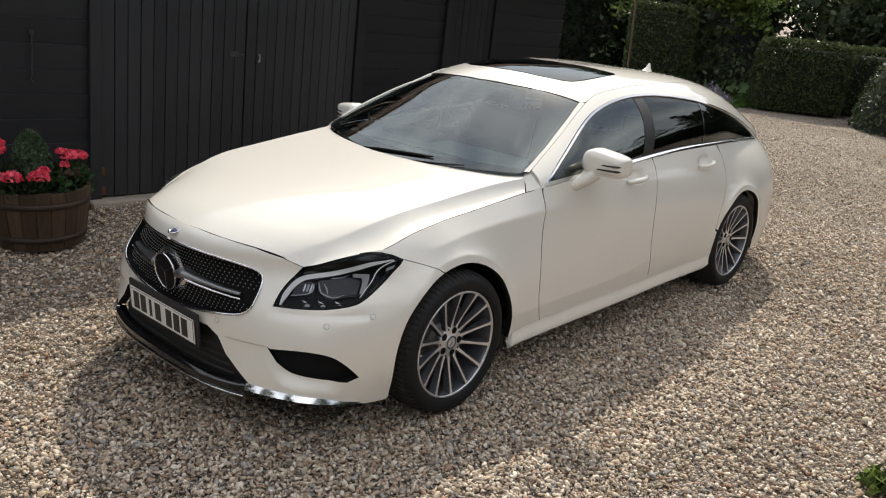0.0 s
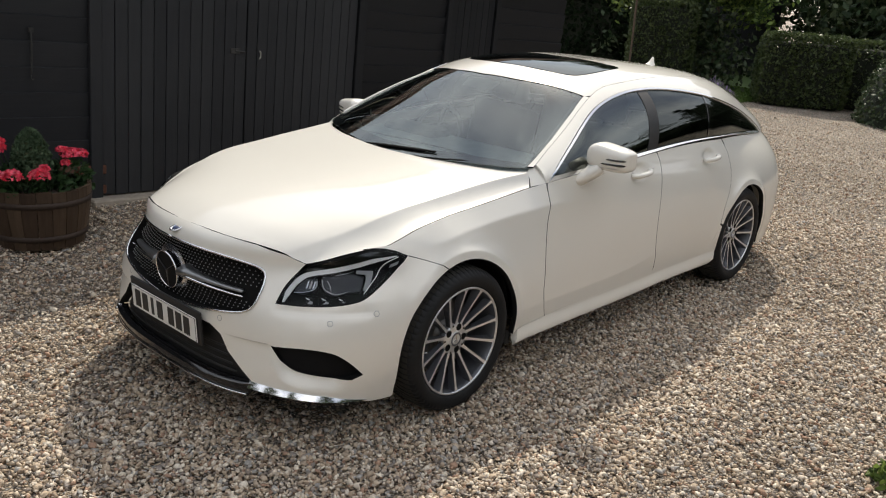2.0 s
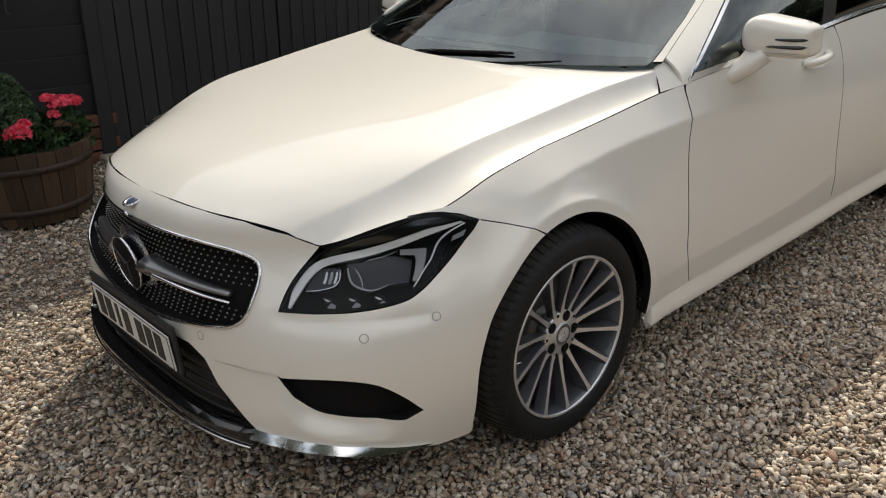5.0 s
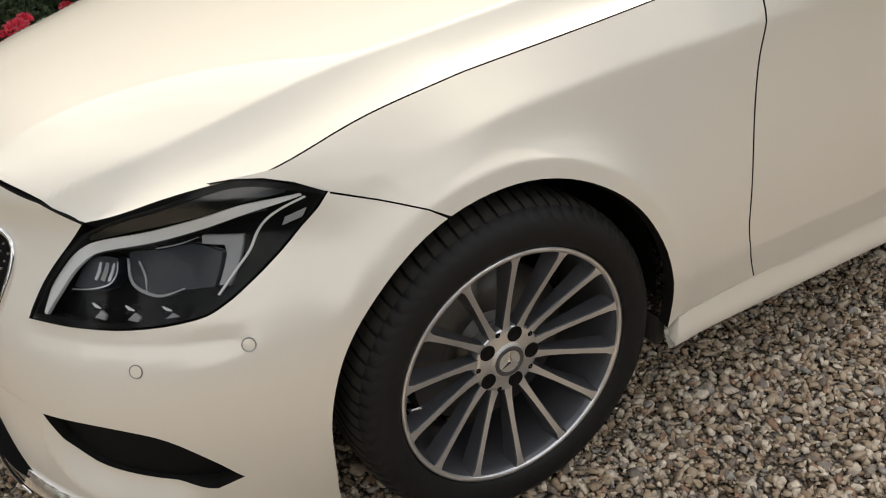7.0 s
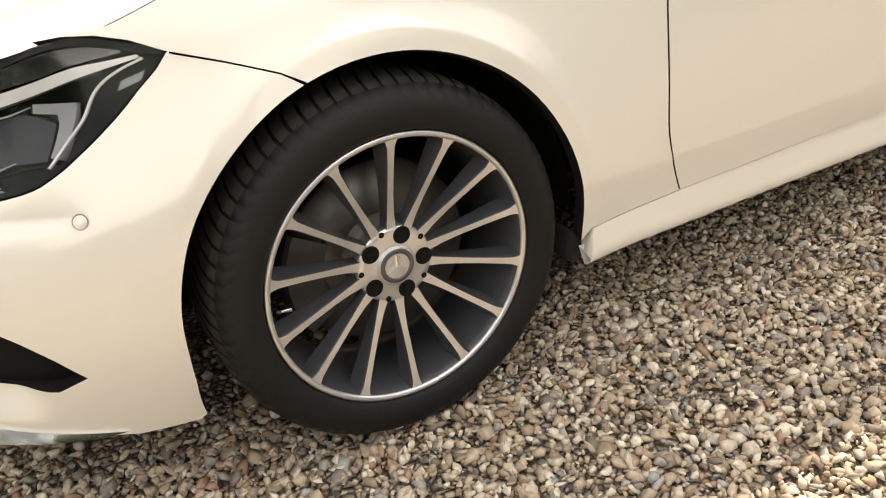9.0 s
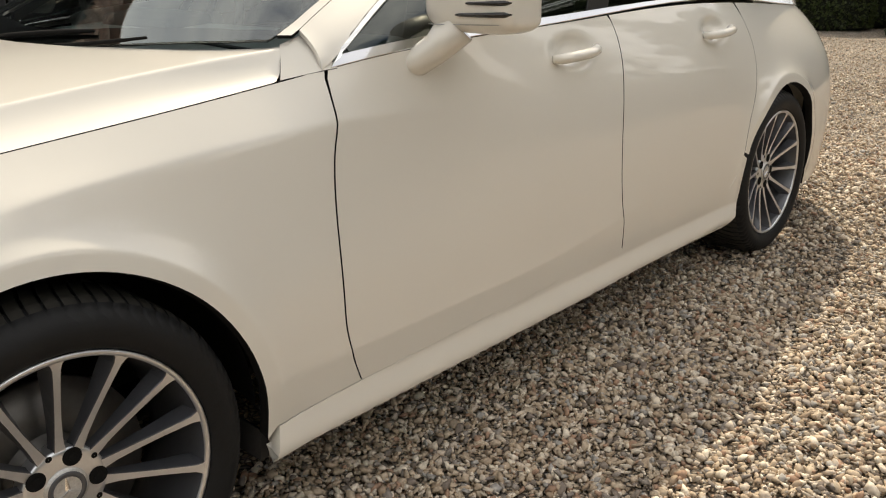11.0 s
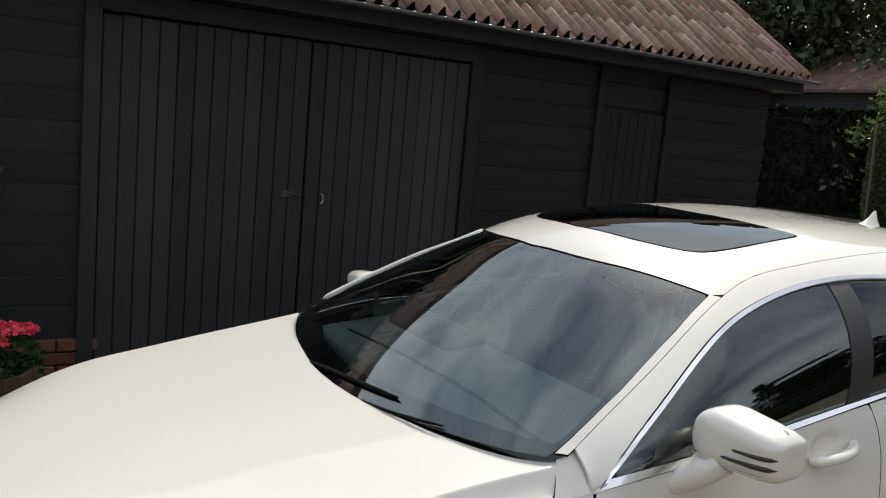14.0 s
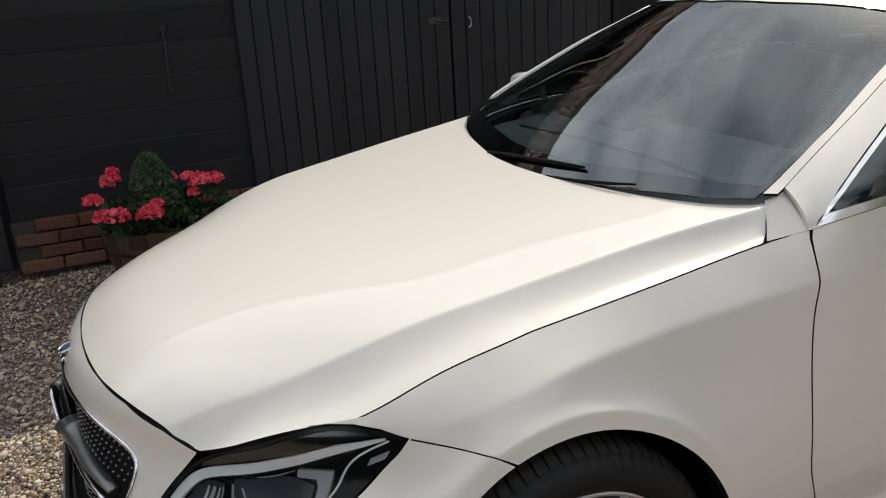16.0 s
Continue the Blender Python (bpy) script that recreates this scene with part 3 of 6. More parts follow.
leaf = boarded_leaf("gate_leaf", .005, 1.228, .04, 2.10, "black boarded barn door")
leaf2 = boarded_leaf("gate_leaf", 1.240, 2.42, .04, 2.10, "black boarded barn door")
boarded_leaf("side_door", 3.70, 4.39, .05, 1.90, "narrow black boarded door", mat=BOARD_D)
boarded_leaf("left_gate", -3.2, -1.45, .03, 2.4, "black boarded gate standing proud of the wall", .05)
bm = bmesh.new()
box(bm, (2.50, .05, .12), pose(1.22, -.014, 2.17), .006)
local_part("lintel", bm, BOARD_H, wall)
bm = bmesh.new()
tube(bm, [(1.352 + .012 * math.cos(a), -.032, 1.122 + .030 * math.sin(a)) for a in np.linspace(-1.9, 1.9, 11)], .0055, 6)
local_part("pull_ring", bm, plain("worn_steel", (.45, .43, .38), .4, .8), leaf2, "worn steel pull")
IRONWORK = plain("black_ironwork", (.045, .044, .043), .5, .6, grain=.25, scale=60, bump=.3)
bm = bmesh.new()
box(bm, (.085, .008, .045), pose(1.12, -.020, 1.145), .003)
tube(bm, [(1.12, -.024, 1.145), (1.17, -.034, 1.143), (1.215, -.026, 1.140)], .006, 6)
local_part("hasp", bm, IRONWORK, leaf, "black iron hasp")
bm = bmesh.new()
tube(bm, [(-.483, -.022, 1.215), (-.486, -.030, 1.10), (-.492, -.032, .95), (-.496, -.030, .905), (-.488, -.034, .893), (-.478, -.034, .900)], .0055, 6)
box(bm, (.034, .010, .034), pose(-.483, -.016, 1.222), .003)
local_part("cabin_hook", bm, IRONWORK, wall, "hanging iron door hook")
# plinth of bricks
bm = bmesh.new()
box(bm, (1.42, .09, .275), pose(-.715, .045, .13))
plinth = local_part("plinth", bm, MORTAR, barn, "low red brick plinth")
bmb = bmesh.new()
box(bmb, (.213, .10, .064), None, .005)
brick_mesh = bpy.data.meshes.new("brick")
bmb.to_mesh(brick_mesh)
bmb.free()
brick_mesh.materials.append(BRICK)
for c in range(4):
    for i in range(8):
        u = -1.42 + .1125 + i * .2235 - (.112 if c % 2 else 0)
        if u > -.06 or u < -1.40:
            continue
        o = new("brick", brick_mesh)
        o.parent = plinth
        o.matrix_basis = pose(u, .022 + random.uniform(-.004, .003), -.015 + .033 + c * .0745, 0, random.uniform(-.6, .6), random.uniform(-.6, .6))
bm = bmesh.new()
box(bm, (2.6, .22, .09), pose(1.18, -.02, -.012), .012)
local_part("threshold", bm, plain("worn_concrete", (.32, .28, .23), .95, grain=.2, scale=30, bump=.6), barn, "worn pale threshold slab")

# roof of pantiles
PITCH = 36
EAVE = (-.28, 2.36)
ROOF = pose(0, EAVE[0], EAVE[1], PITCH, 0, 0)
bm = bmesh.new()
box(bm, (12.3, 3.9, .05), ROOF @ pose(-.30, 1.95, -.05))
roof_base = local_part("roof", bm, BOARD_H, barn, "weathered clay pantile roof")
bm = bmesh.new()
box(bm, (12.3, 3.9, .05), pose(0, -EAVE[0] + 5.35, EAVE[1], 0, 0, 180) @ pose(0, 0, 0, PITCH) @ pose(.30, 1.95, -.05))
local_part("back_slope", bm, PANTILE, barn)


def pantile_mesh():
    """One clay tile: a flat pan with a rounded roll, thicker at its foot."""
    k, w, l = 6, .115, .33
    vs, fs = [], []
    for j in (0, 1):
        for i in range(k + 1):
            a = i / k
            h = .060 * max(0, math.sin(math.pi * min(1, a / .52))) if a < .52 else .006 * math.sin(math.pi * (a - .52) / .48) * -1
            vs += [(a * w, j * l, h + (.012 if j == 0 else 0)), (a * w, j * l, h + (.012 if j == 0 else 0) - .014)]
    n = 2 * (k + 1)
    for i in range(k):
        a = 2 * i
        fs += [(a, a + 2, a + 2 + n, a + n), (a, a + 1, a + 3, a + 2)]
    return np.array(vs), fs


tv, tf = pantile_mesh()
courses, per = 12, 106
V, F = [], []
tile = cloud_mesh("pantile", [tuple(v) for v in tv], tf)
tile.polygons.foreach_set("use_smooth", [True] * len(tile.polygons))
TILE_ONE = varied("clay_pantile_single", [(.26, .16, .125), (.33, .215, .165), (.21, .145, .115), (.42, .31, .25), (.28, .20, .165)], .85, scale=18, bump=.5)
tile.materials.append(TILE_ONE)
rnd = random.Random(4)
for j in range(courses):
    for i in range(per):
        u = 5.84 - .115 * (i + 1)
        m = ROOF @ pose(u + rnd.uniform(-.004, .004), .300 * j - .04, .012 + rnd.uniform(0, .006), rnd.uniform(-.6, .6), 0, rnd.uniform(-.7, .7))
        if i < 25:
            o = new("pantile", tile)
            o.parent = roof_base
            o.matrix_basis = m
        else:
            at = len(V)
            V += [tuple(m @ Vector(v)) for v in tv]
            F += [tuple(a + at for a in f) for f in tf]
tagged(link("pantiles", cloud_mesh("pantiles", V, F), PANTILE, roof_base, "", True), kind="stuff")
bm = bmesh.new()
gx = np.linspace(-6.3, 5.92, 12)
tube(bm, [(x, EAVE[0] - .05, EAVE[1] - .035) for x in gx], .025, 10, flat=.7)
local_part("gutter", bm, plain("dark_grey_gutter", (.05, .05, .053), .35, .2, grain=.2), barn, "black half-round gutter", True)
bm = bmesh.new()
box(bm, (12.2, .025, .09), pose(-.28, EAVE[0] + .03, EAVE[1] - .07))
box(bm, (12.2, .30, .02), pose(-.28, EAVE[0] + .17, EAVE[1] - .12))
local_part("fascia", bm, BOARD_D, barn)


# ---- car ----
from mathutils.geometry import delaunay_2d_cdt


def resample(pts, step):
    out = []
    for a, b in zip(pts, pts[1:] + pts[:1]):
        n = max(1, int(math.hypot(b[0] - a[0], b[1] - a[1]) / step))
        out += [(a[0] + (b[0] - a[0]) * i / n, a[1] + (b[1] - a[1]) * i / n) for i in range(n)]
    return out


def smooth_line(pts, n=6):
    """Catmull-Rom points along an open line."""
    p = [np.array(q, float) for q in pts]
    p = [2 * p[0] - p[1]] + p + [2 * p[-1] - p[-2]]
    out = []
    for i in range(1, len(p) - 2):
        for k in range(n):
            t = k / n
            out.append(tuple(.5 * ((2 * p[i]) + (-p[i - 1] + p[i + 1]) * t + (2 * p[i - 1] - 5 * p[i] + 4 * p[i + 1] - p[i + 2]) * t * t + (-p[i - 1] + 3 * p[i] - 3 * p[i + 1] + p[i + 2]) * t ** 3)))
    return out + [tuple(p[-2])]


def inside(px, py, poly):
    q = np.array(poly)
    x1, y1 = q[:, 0], q[:, 1]
    x2, y2 = np.roll(x1, -1), np.roll(y1, -1)
    px, py = np.asarray(px)[:, None], np.asarray(py)[:, None]
    hit = ((y1 > py) != (y2 > py)) & (px < (x2 - x1) * (py - y1) / np.where(y2 == y1, 1e-12, y2 - y1) + x1)
    return hit.sum(1) % 2 == 1


def far_from(px, py, poly, d):
    q = np.array(poly)
    return np.min(np.hypot(np.asarray(px)[:, None] - q[:, 0], np.asarray(py)[:, None] - q[:, 1]), axis=1) > d


def panel(name, outline, F, N, mat, parent, holes=(), step=.03, depth=.012, label="", off=0.0, lip=True, lines=(), rim_mat=None, exact=False):
    """A curved sheet: the outline in the plane of F's two parameters, cut out with its holes, bent by F, with a turned-in edge."""
    edge = step * .7
    loops = [resample(list(outline), edge)] + [resample(list(h), edge * .7) for h in holes]
    lo, hi = np.min(loops[0], axis=0), np.max(loops[0], axis=0)
    gx, gy = np.meshgrid(np.arange(lo[0] + step / 2, hi[0], step), np.arange(lo[1] + step / 2, hi[1], step))
    gx, gy = gx.ravel(), gy.ravel()
    keep = inside(gx, gy, loops[0]) & far_from(gx, gy, loops[0], step * .55)
    for h in loops[1:]:
        keep &= ~inside(gx, gy, h) & far_from(gx, gy, h, step * .5)
    if len(lines):
        keep &= far_from(gx, gy, lines, step * .45)
        lx, ly = np.array(lines)[:, 0], np.array(lines)[:, 1]
        ok = inside(lx, ly, loops[0]) & far_from(lx, ly, loops[0], .008)
        lines = [p for p, k in zip(lines, ok) if k]
    verts = [v for lp in loops for v in lp] + [tuple(p) for p in lines]
    edges, at = [], 0
    for lp in loops:
        edges += [(at + i, at + (i + 1) % len(lp)) for i in range(len(lp))]
        at += len(lp)
    verts += list(zip(gx[keep], gy[keep]))
    v2, _, tris, *_ = delaunay_2d_cdt([Vector(v) for v in verts], edges, [], 0, 1e-6)
    v2 = np.array([tuple(v) for v in v2])
    tris = np.array(tris)
    c = v2[tris].mean(axis=1)
    ok = inside(c[:, 0], c[:, 1], loops[0])
    for h in loops[1:]:
        ok &= ~inside(c[:, 0], c[:, 1], h)
    tris = tris[ok]
    P = np.stack(np.broadcast_arrays(*F(v2[:, 0], v2[:, 1])), 1).astype(float)
    nn = np.stack(np.broadcast_arrays(*N(P[:, 0], P[:, 1], P[:, 2])), 1).astype(float)
    nn /= np.linalg.norm(nn, axis=1)[:, None] + 1e-12
    if exact:
        du, dv = ((np.stack(np.broadcast_arrays(*F(v2[:, 0] + a, v2[:, 1] + b)), 1) - np.stack(np.broadcast_arrays(*F(v2[:, 0] - a, v2[:, 1] - b)), 1)) for a, b in ((2e-4, 0), (0, 2e-4)))
        own = np.cross(du, dv)
        size = np.linalg.norm(own, axis=1)[:, None]
        own = np.where((own * nn).sum(1)[:, None] < 0, -own, own) / np.maximum(size, 1e-14)
        nn = np.where((size > 1e-9) & (np.abs(v2[:, :1]) > .03), own, nn)
    P = P + nn * off
    g = np.cross(P[tris[:, 1]] - P[tris[:, 0]], P[tris[:, 2]] - P[tris[:, 0]])
    back = (g * nn[tris[:, 0]]).sum(1) < 0
    tris[back] = tris[back][:, ::-1]
    # the turned-in edge
    count = {}
    for t in tris:
        for a, b in ((t[0], t[1]), (t[1], t[2]), (t[2], t[0])):
            count[(a, b)] = 1
    rim = [(a, b) for (a, b) in count if (b, a) not in count]
    allv, alln, faces = list(P), list(nn), [tuple(t) for t in tris]
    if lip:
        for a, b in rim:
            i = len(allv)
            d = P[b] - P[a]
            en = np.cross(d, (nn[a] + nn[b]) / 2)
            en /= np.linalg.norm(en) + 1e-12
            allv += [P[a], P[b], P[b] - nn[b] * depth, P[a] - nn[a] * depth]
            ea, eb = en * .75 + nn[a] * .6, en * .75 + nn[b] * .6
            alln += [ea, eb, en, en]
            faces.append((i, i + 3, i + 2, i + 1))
    me = cloud_mesh(name, [tuple(v) for v in allv], faces)
    me.polygons.foreach_set("use_smooth", [True] * len(me.polygons))
    me.normals_split_custom_set_from_vertices([tuple(n / (np.linalg.norm(n) + 1e-12)) for n in alln])
    # white sheets get black edges: the shade in the panel gaps is put into colour
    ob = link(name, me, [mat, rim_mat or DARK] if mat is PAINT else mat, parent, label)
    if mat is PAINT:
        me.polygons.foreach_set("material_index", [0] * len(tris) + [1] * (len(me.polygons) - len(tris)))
    return ob


E_ = 1e-4


def side_n(x, y, z):
    return -(half_width(x + E_, z) - half_width(x - E_, z)) / (2 * E_), np.sign(y), -(half_width(x, z + E_) - half_width(x, z - E_)) / (2 * E_)


def nose_nrm(x, y, z):
    g = [(nose_f(x + E_, y, z) - nose_f(x - E_, y, z)), (nose_f(x, y + E_, z) - nose_f(x, y - E_, z)), (nose_f(x, y, z + E_) - nose_f(x, y, z - E_))]
    L = np.sqrt(g[0] ** 2 + g[1] ** 2 + g[2] ** 2) + 1e-12
    s = side_n(x, y, z)
    Ls = np.sqrt(s[0] ** 2 + s[1] ** 2 + s[2] ** 2)
    k = np.clip((x + .60) / .12, 0, 1)
    return tuple(a / L * (1 - k) + b / Ls * k for a, b in zip(g, s))


def hood_n(x, y, z):
    return -(hood_z(x + E_, y) - hood_z(x - E_, y)) / (2 * E_), -(hood_z(x, y + E_) - hood_z(x, y - E_)) / (2 * E_), np.ones_like(x)


def cab_n(x, y, z):
    def f(x, y, z):
        yb, zb = cab_base(x)
        return (np.abs(y) / yb) ** cab_m(x) + np.clip((z - zb) / (roof_c(x) - zb), 0, 2) ** cab_m(x)
    return f(x + E_, y, z) - f(x - E_, y, z), f(x, y + E_, z) - f(x, y - E_, z), f(x, y, z + E_) - f(x, y, z - E_)


def on_side(sgn):
    return lambda x, z: (x, sgn * half_width(x, z), z)


def on_hood(x, y):
    return x, y, hood_z(x, y)


def on_top(x, y):
    return x, y, cab_z(x, y)


def on_cab(sgn):
    def F(x, s):
        a, b, c = cab(x, s)
        return a, sgn * b, c
    return F


def nose_t(x, z):
    n = nose_n(z)
    return (np.arccos(np.clip(-x / nose_a(z), 0, 1) ** (n / 2)) * 2 / math.pi) ** .8


def nose_point(t, z, off=0.0):
    x, y, z = nose(np.array([float(t)]), np.array([float(z)]))
    n = np.array([float(v[0]) for v in nose_nrm(x, y, z)])
    n /= np.linalg.norm(n)
    return Vector((x[0], y[0], z[0])) + Vector(n) * off, Vector(n)


def both(pts):
    """A left half line, from the middle outwards, closed by its mirror image."""
    return pts + [(-a, b) for a, b in pts[::-1] if abs(a) > 1e-6]


car = thing("estate_car", "pearl white five-door estate car parked on the gravel", "car")

# bumper with grille, intake and side vents
GRILLE = [(0, .735), (-.15, .733), (-.275, .727), (-.374, .715), (-.422, .702), (-.440, .682), (-.434, .645), (-.415, .605), (-.388, .563), (-.348, .537), (-.30, .525), (-.24, .514), (-.13, .496), (0, .480)]
VENT = [(-.442, .428), (-.546, .432), (-.62, .424), (-.672, .405), (-.722, .362), (-.763, .313), (-.73, .295), (-.68, .299), (-.625, .308), (-.534, .329), (-.48, .368)]
LAMP = [(-.468, .588), (-.481, .615), (-.500, .650), (-.531, .694), (-.556, .720), (-.61, .746), (-.655, .763), (-.705, .787), (-.740, .795), (-.772, .792), (-.831, .768), (-.81, .742), (-.786, .716), (-.764, .684), (-.742, .651), (-.720, .622), (-.692, .604), (-.62, .592), (-.538, .588)]


vent_low = spline((.44, .430), (.48, .368), (.534, .329), (.625, .308), (.68, .299), (.73, .295), (.763, .313), (.79, .33))
VENT = smooth_line(VENT[:6], 4) + smooth_line(VENT[6:], 4)


def bumper_face(t, z):
    """The bumper skin: the nose, with a scooped shelf under each side vent and a hollow ahead of it."""
    x, y, z = nose(t, z)
    u = np.abs(t)
    edge = np.where(u < .445, .432, vent_low(np.clip(u, .44, .79)))
    below = edge - z
    deep = np.where(u < .445, .010 * ease((u - .25) / .15), (.010 + .014 * ease((u - .445) / .08)) * (1 - ease((u - .66) / .07)))
    dent = deep * ease((below + np.where(u < .445, .004, .022)) / .006) * (1 - ease(below / np.where(u < .445, .14, .062)))
    brow = .008 * ease((u - .44) / .05) * (1 - ease((u - .72) / .06)) * np.exp(-((z - .566) / .016) ** 2)
    k = 1 - (dent + brow) / .95
    return x * k, y * k, z
LAMP_EDGE = smooth_line(LAMP[:11], 4) + smooth_line(LAMP[11:], 4)
GRILLE = smooth_line(GRILLE, 3)


def arch(cx, r, a0, a1, n=26):
    return [(cx + r * math.cos(radians(a0 + (a1 - a0) * i / n)), WHEEL_Z + r * math.sin(radians(a0 + (a1 - a0) * i / n))) for i in range(n + 1)]


front_arch = [p for p in arch(0, ARCH_F, 108, 180)]
seam = [(-.286, .766), (-.215, .742), (-.145, .716)]
half = [(0, .804), (-.134, .803), (-.283, .797), (-.399, .787), (-.497, .763), (-.553, .733)]
cxl, cyl = -.63, .69
half += [(x + (x - cxl) / math.hypot(x - cxl, z - cyl) * .004, z + (z - cyl) / math.hypot(x - cxl, z - cyl) * .004) for x, z in LAMP_EDGE[12::-1] + LAMP_EDGE[:39:-1]]
half += [(-float(nose_t(np.float64(x), np.float64(z))), z) for x, z in [(-.280, .7605)] + [(x, z - .0030) for x, z in seam[1:]] + front_arch + [(-.376, .26), (-.372, .185)]]
half += [(-.86, .176), (-.80, .178), (-.72, .205), (-.65, .228), (-.54, .247), (-.43, .262), (-.385, .268), (-.33, .318), (-.28, .364), (-.247, .425), (-.20, .452), (0, .452)]
scoop = [(sg * u, float(vent_low(u)) - d) for sg in (-1, 1) for u in np.arange(.45, .80, .012) for d in (.006, .014, .024, .036, .05, .062)] + [(sg * u, .432 - d) for sg in (-1, 1) for u in np.arange(.26, .435, .014) for d in (-.004, 0, .004, .012, .03)] + [(sg * u, z) for sg in (-1, 1) for u in np.arange(.44, .78, .014) for z in (.57, .56, .55, .54)]
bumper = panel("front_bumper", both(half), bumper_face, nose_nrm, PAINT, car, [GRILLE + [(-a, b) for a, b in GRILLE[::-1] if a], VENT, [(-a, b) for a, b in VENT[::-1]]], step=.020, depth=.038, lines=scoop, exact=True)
panel("grille_backing", GRILLE + [(-a, b) for a, b in GRILLE[::-1] if a], nose, nose_nrm, DARK, bumper, step=.04, off=-.035, lip=False)
for sg in (1, -1):
    v = [(sg * a, b) for a, b in VENT]
    panel("vent_mesh", v, nose, nose_nrm, LAMP_BLACK, bumper, step=.03, off=-.036, lip=False)
bm = bmesh.new()
ring = GRILLE + [(-a, b) for a, b in GRILLE[::-1] if a]
tube(bm, [nose_point(a, b, .002)[0] for a, b in resample(ring, .03)] + [nose_point(*ring[0], .002)[0]], .0055, 6)
part("grille_frame", bm, CHROME, bumper, "polished chrome grille surround", True)
# grille pins, louvre and star
bm = bmesh.new()
row = 0
for zz in np.arange(.50, .735, .0125):
    row += 1
    for tt in np.arange(-.44, .44, .0185):
        tq = tt + (row % 2) * .00925
        if inside([tq], [zz], ring)[0] and far_from([tq], [zz], resample(ring, .01), .012)[0] and abs(zz - .612 + .03 * abs(tq)) > .026:
            p, n = nose_point(tq, zz, -.022)
            bmesh.ops.create_icosphere(bm, subdivisions=1, radius=.0029, matrix=Matrix.Translation(p))
tagged(part("grille_mesh", bm, PIN, bumper, "bright pins of the black grille", True), kind="stuff")
for sg in (1, -1):
    for name, dz, r, fl, mt, o in (("louvre_wing", .010, .026, .55, WING, -.020), ("louvre_blade", -.010, .0095, .7, CHROME, -.006)):
        bm = bmesh.new()
        ts = np.linspace(.09, .355, 10)
        tube(bm, [nose_point(sg * t, .612 - .03 * t + dz, o)[0] for t in ts], [r * (1 - .55 * (t - .1) / .3 + .9 * math.exp(-(t - .09) / .03)) for t in ts], 10, flat=fl)
        part(name, bm, mt, bumper, "", True)
STAR = pose(-.892, 0, .600, 0, -96, 0)
bm = bmesh.new()
lathe(bm, [(.001, -.02), (.070, -.012), (.104, -.03)], 40, STAR)
part("emblem_dish", bm, SATIN, bumper, "", True)
bm = bmesh.new()
lathe(bm, [(.081 + .0028 * math.cos(a), .003 + .004 * math.sin(a)) for a in np.linspace(0, math.tau, 10)[:-1]], 48, STAR, closed=True)
part("emblem_ring", bm, CHROME, bumper, "", True)
bm = bmesh.new()
lathe(bm, [(.0005, .004), (.05, .003), (.079, .0)], 40, STAR)
part("emblem_glass", bm, LAMP_BLACK, bumper, "", True)
bm = bmesh.new()
for k in range(3):
    a = math.pi + k * math.tau / 3
    tube(bm, [STAR @ Vector((r * math.cos(a), r * math.sin(a), .005)) for r in (0, .04, .078)], [.007, .005, .0025], 4, flat=.3)
part("emblem_arms", bm, DARK_CHROME, bumper)
bp, bn = nose_point(0, .772, .002)
bn = (bn + Vector((0, 0, 1.9))).normalized()
BADGE = Matrix.Translation(bp) @ bn.to_track_quat("Z", "Y").to_matrix().to_4x4()
bm = bmesh.new()
lathe(bm, [(.0005, .003), (.018, .003), (.0185, 0)], 28, BADGE)
part("bonnet_badge", bm, NAVY, car, "small round blue and silver badge", True)
bm = bmesh.new()
lathe(bm, [(.0185, 0), (.0190, .004), (.028, .004), (.0285, 0)], 28, BADGE)
part("badge_ring", bm, SATIN, car, "", True)
# number plate
PLATE = pose(-.918, 0, .412, 0, -4, 0)
bm = bmesh.new()
box(bm, (.012, .56, .150), PLATE @ pose(.012, 0, .008), .006, 2)
part("plate_holder", bm, BLACK, car)
bm = bmesh.new()
box(bm, (.005, .52, .111), PLATE, .002)
plate = part("number_plate", bm, WHITE, car, "white number plate with black bars")
bm = bmesh.new()
for yy, zz, sy, sz in ((0, .0525, .512, .0015), (0, -.0525, .512, .0015), (.2565, 0, .0015, .105), (-.2565, 0, .0015, .105)):
    box(bm, (.002, sy, sz), PLATE @ pose(-.0032, yy, zz))
part("plate_border", bm, BLACK, plate)
for i in range(7):
    bm = bmesh.new()
    box(bm, (.002, .044 if i not in (2,) else .020, .079), PLATE @ pose(-.0035, .205 - i * .061 - (.028 if i > 3 else 0), 0))
    part("plate_bar", bm, BLACK, plate)
# intake and splitter
INTAKE = [(0, .45), (-.2, .45), (-.247, .423), (-.28, .362), (-.33, .316), (-.392, .262), (-.37, .215), (0, .212)]
panel("lower_intake", both(INTAKE), nose, nose_nrm, BLACK, bumper, step=.05, off=-.045, lip=False)
for k in range(4):
    bm = bmesh.new()
    tube(bm, [nose_point(t, .275 + k * .03, -.03)[0] for t in np.linspace(-.30 + k * .02, .30 - k * .02, 9)], .0045, 6)
    part("intake_slat", bm, BLACK, bumper)
SPLIT = [(0, .240), (-.20, .242), (-.34, .252), (-.385, .262), (-.375, .206), (0, .196)]
panel("front_splitter", both(SPLIT), nose, nose_nrm, GLOSS_BLACK, bumper, step=.03, off=.012, depth=.05)
bm = bmesh.new()
tube(bm, [nose_point(t, .205 + .01 * (t / .37) ** 2, .016)[0] for t in np.linspace(-.372, .372, 25)], .0035, 6)
part("splitter_edge", bm, CHROME, bumper, "", True)
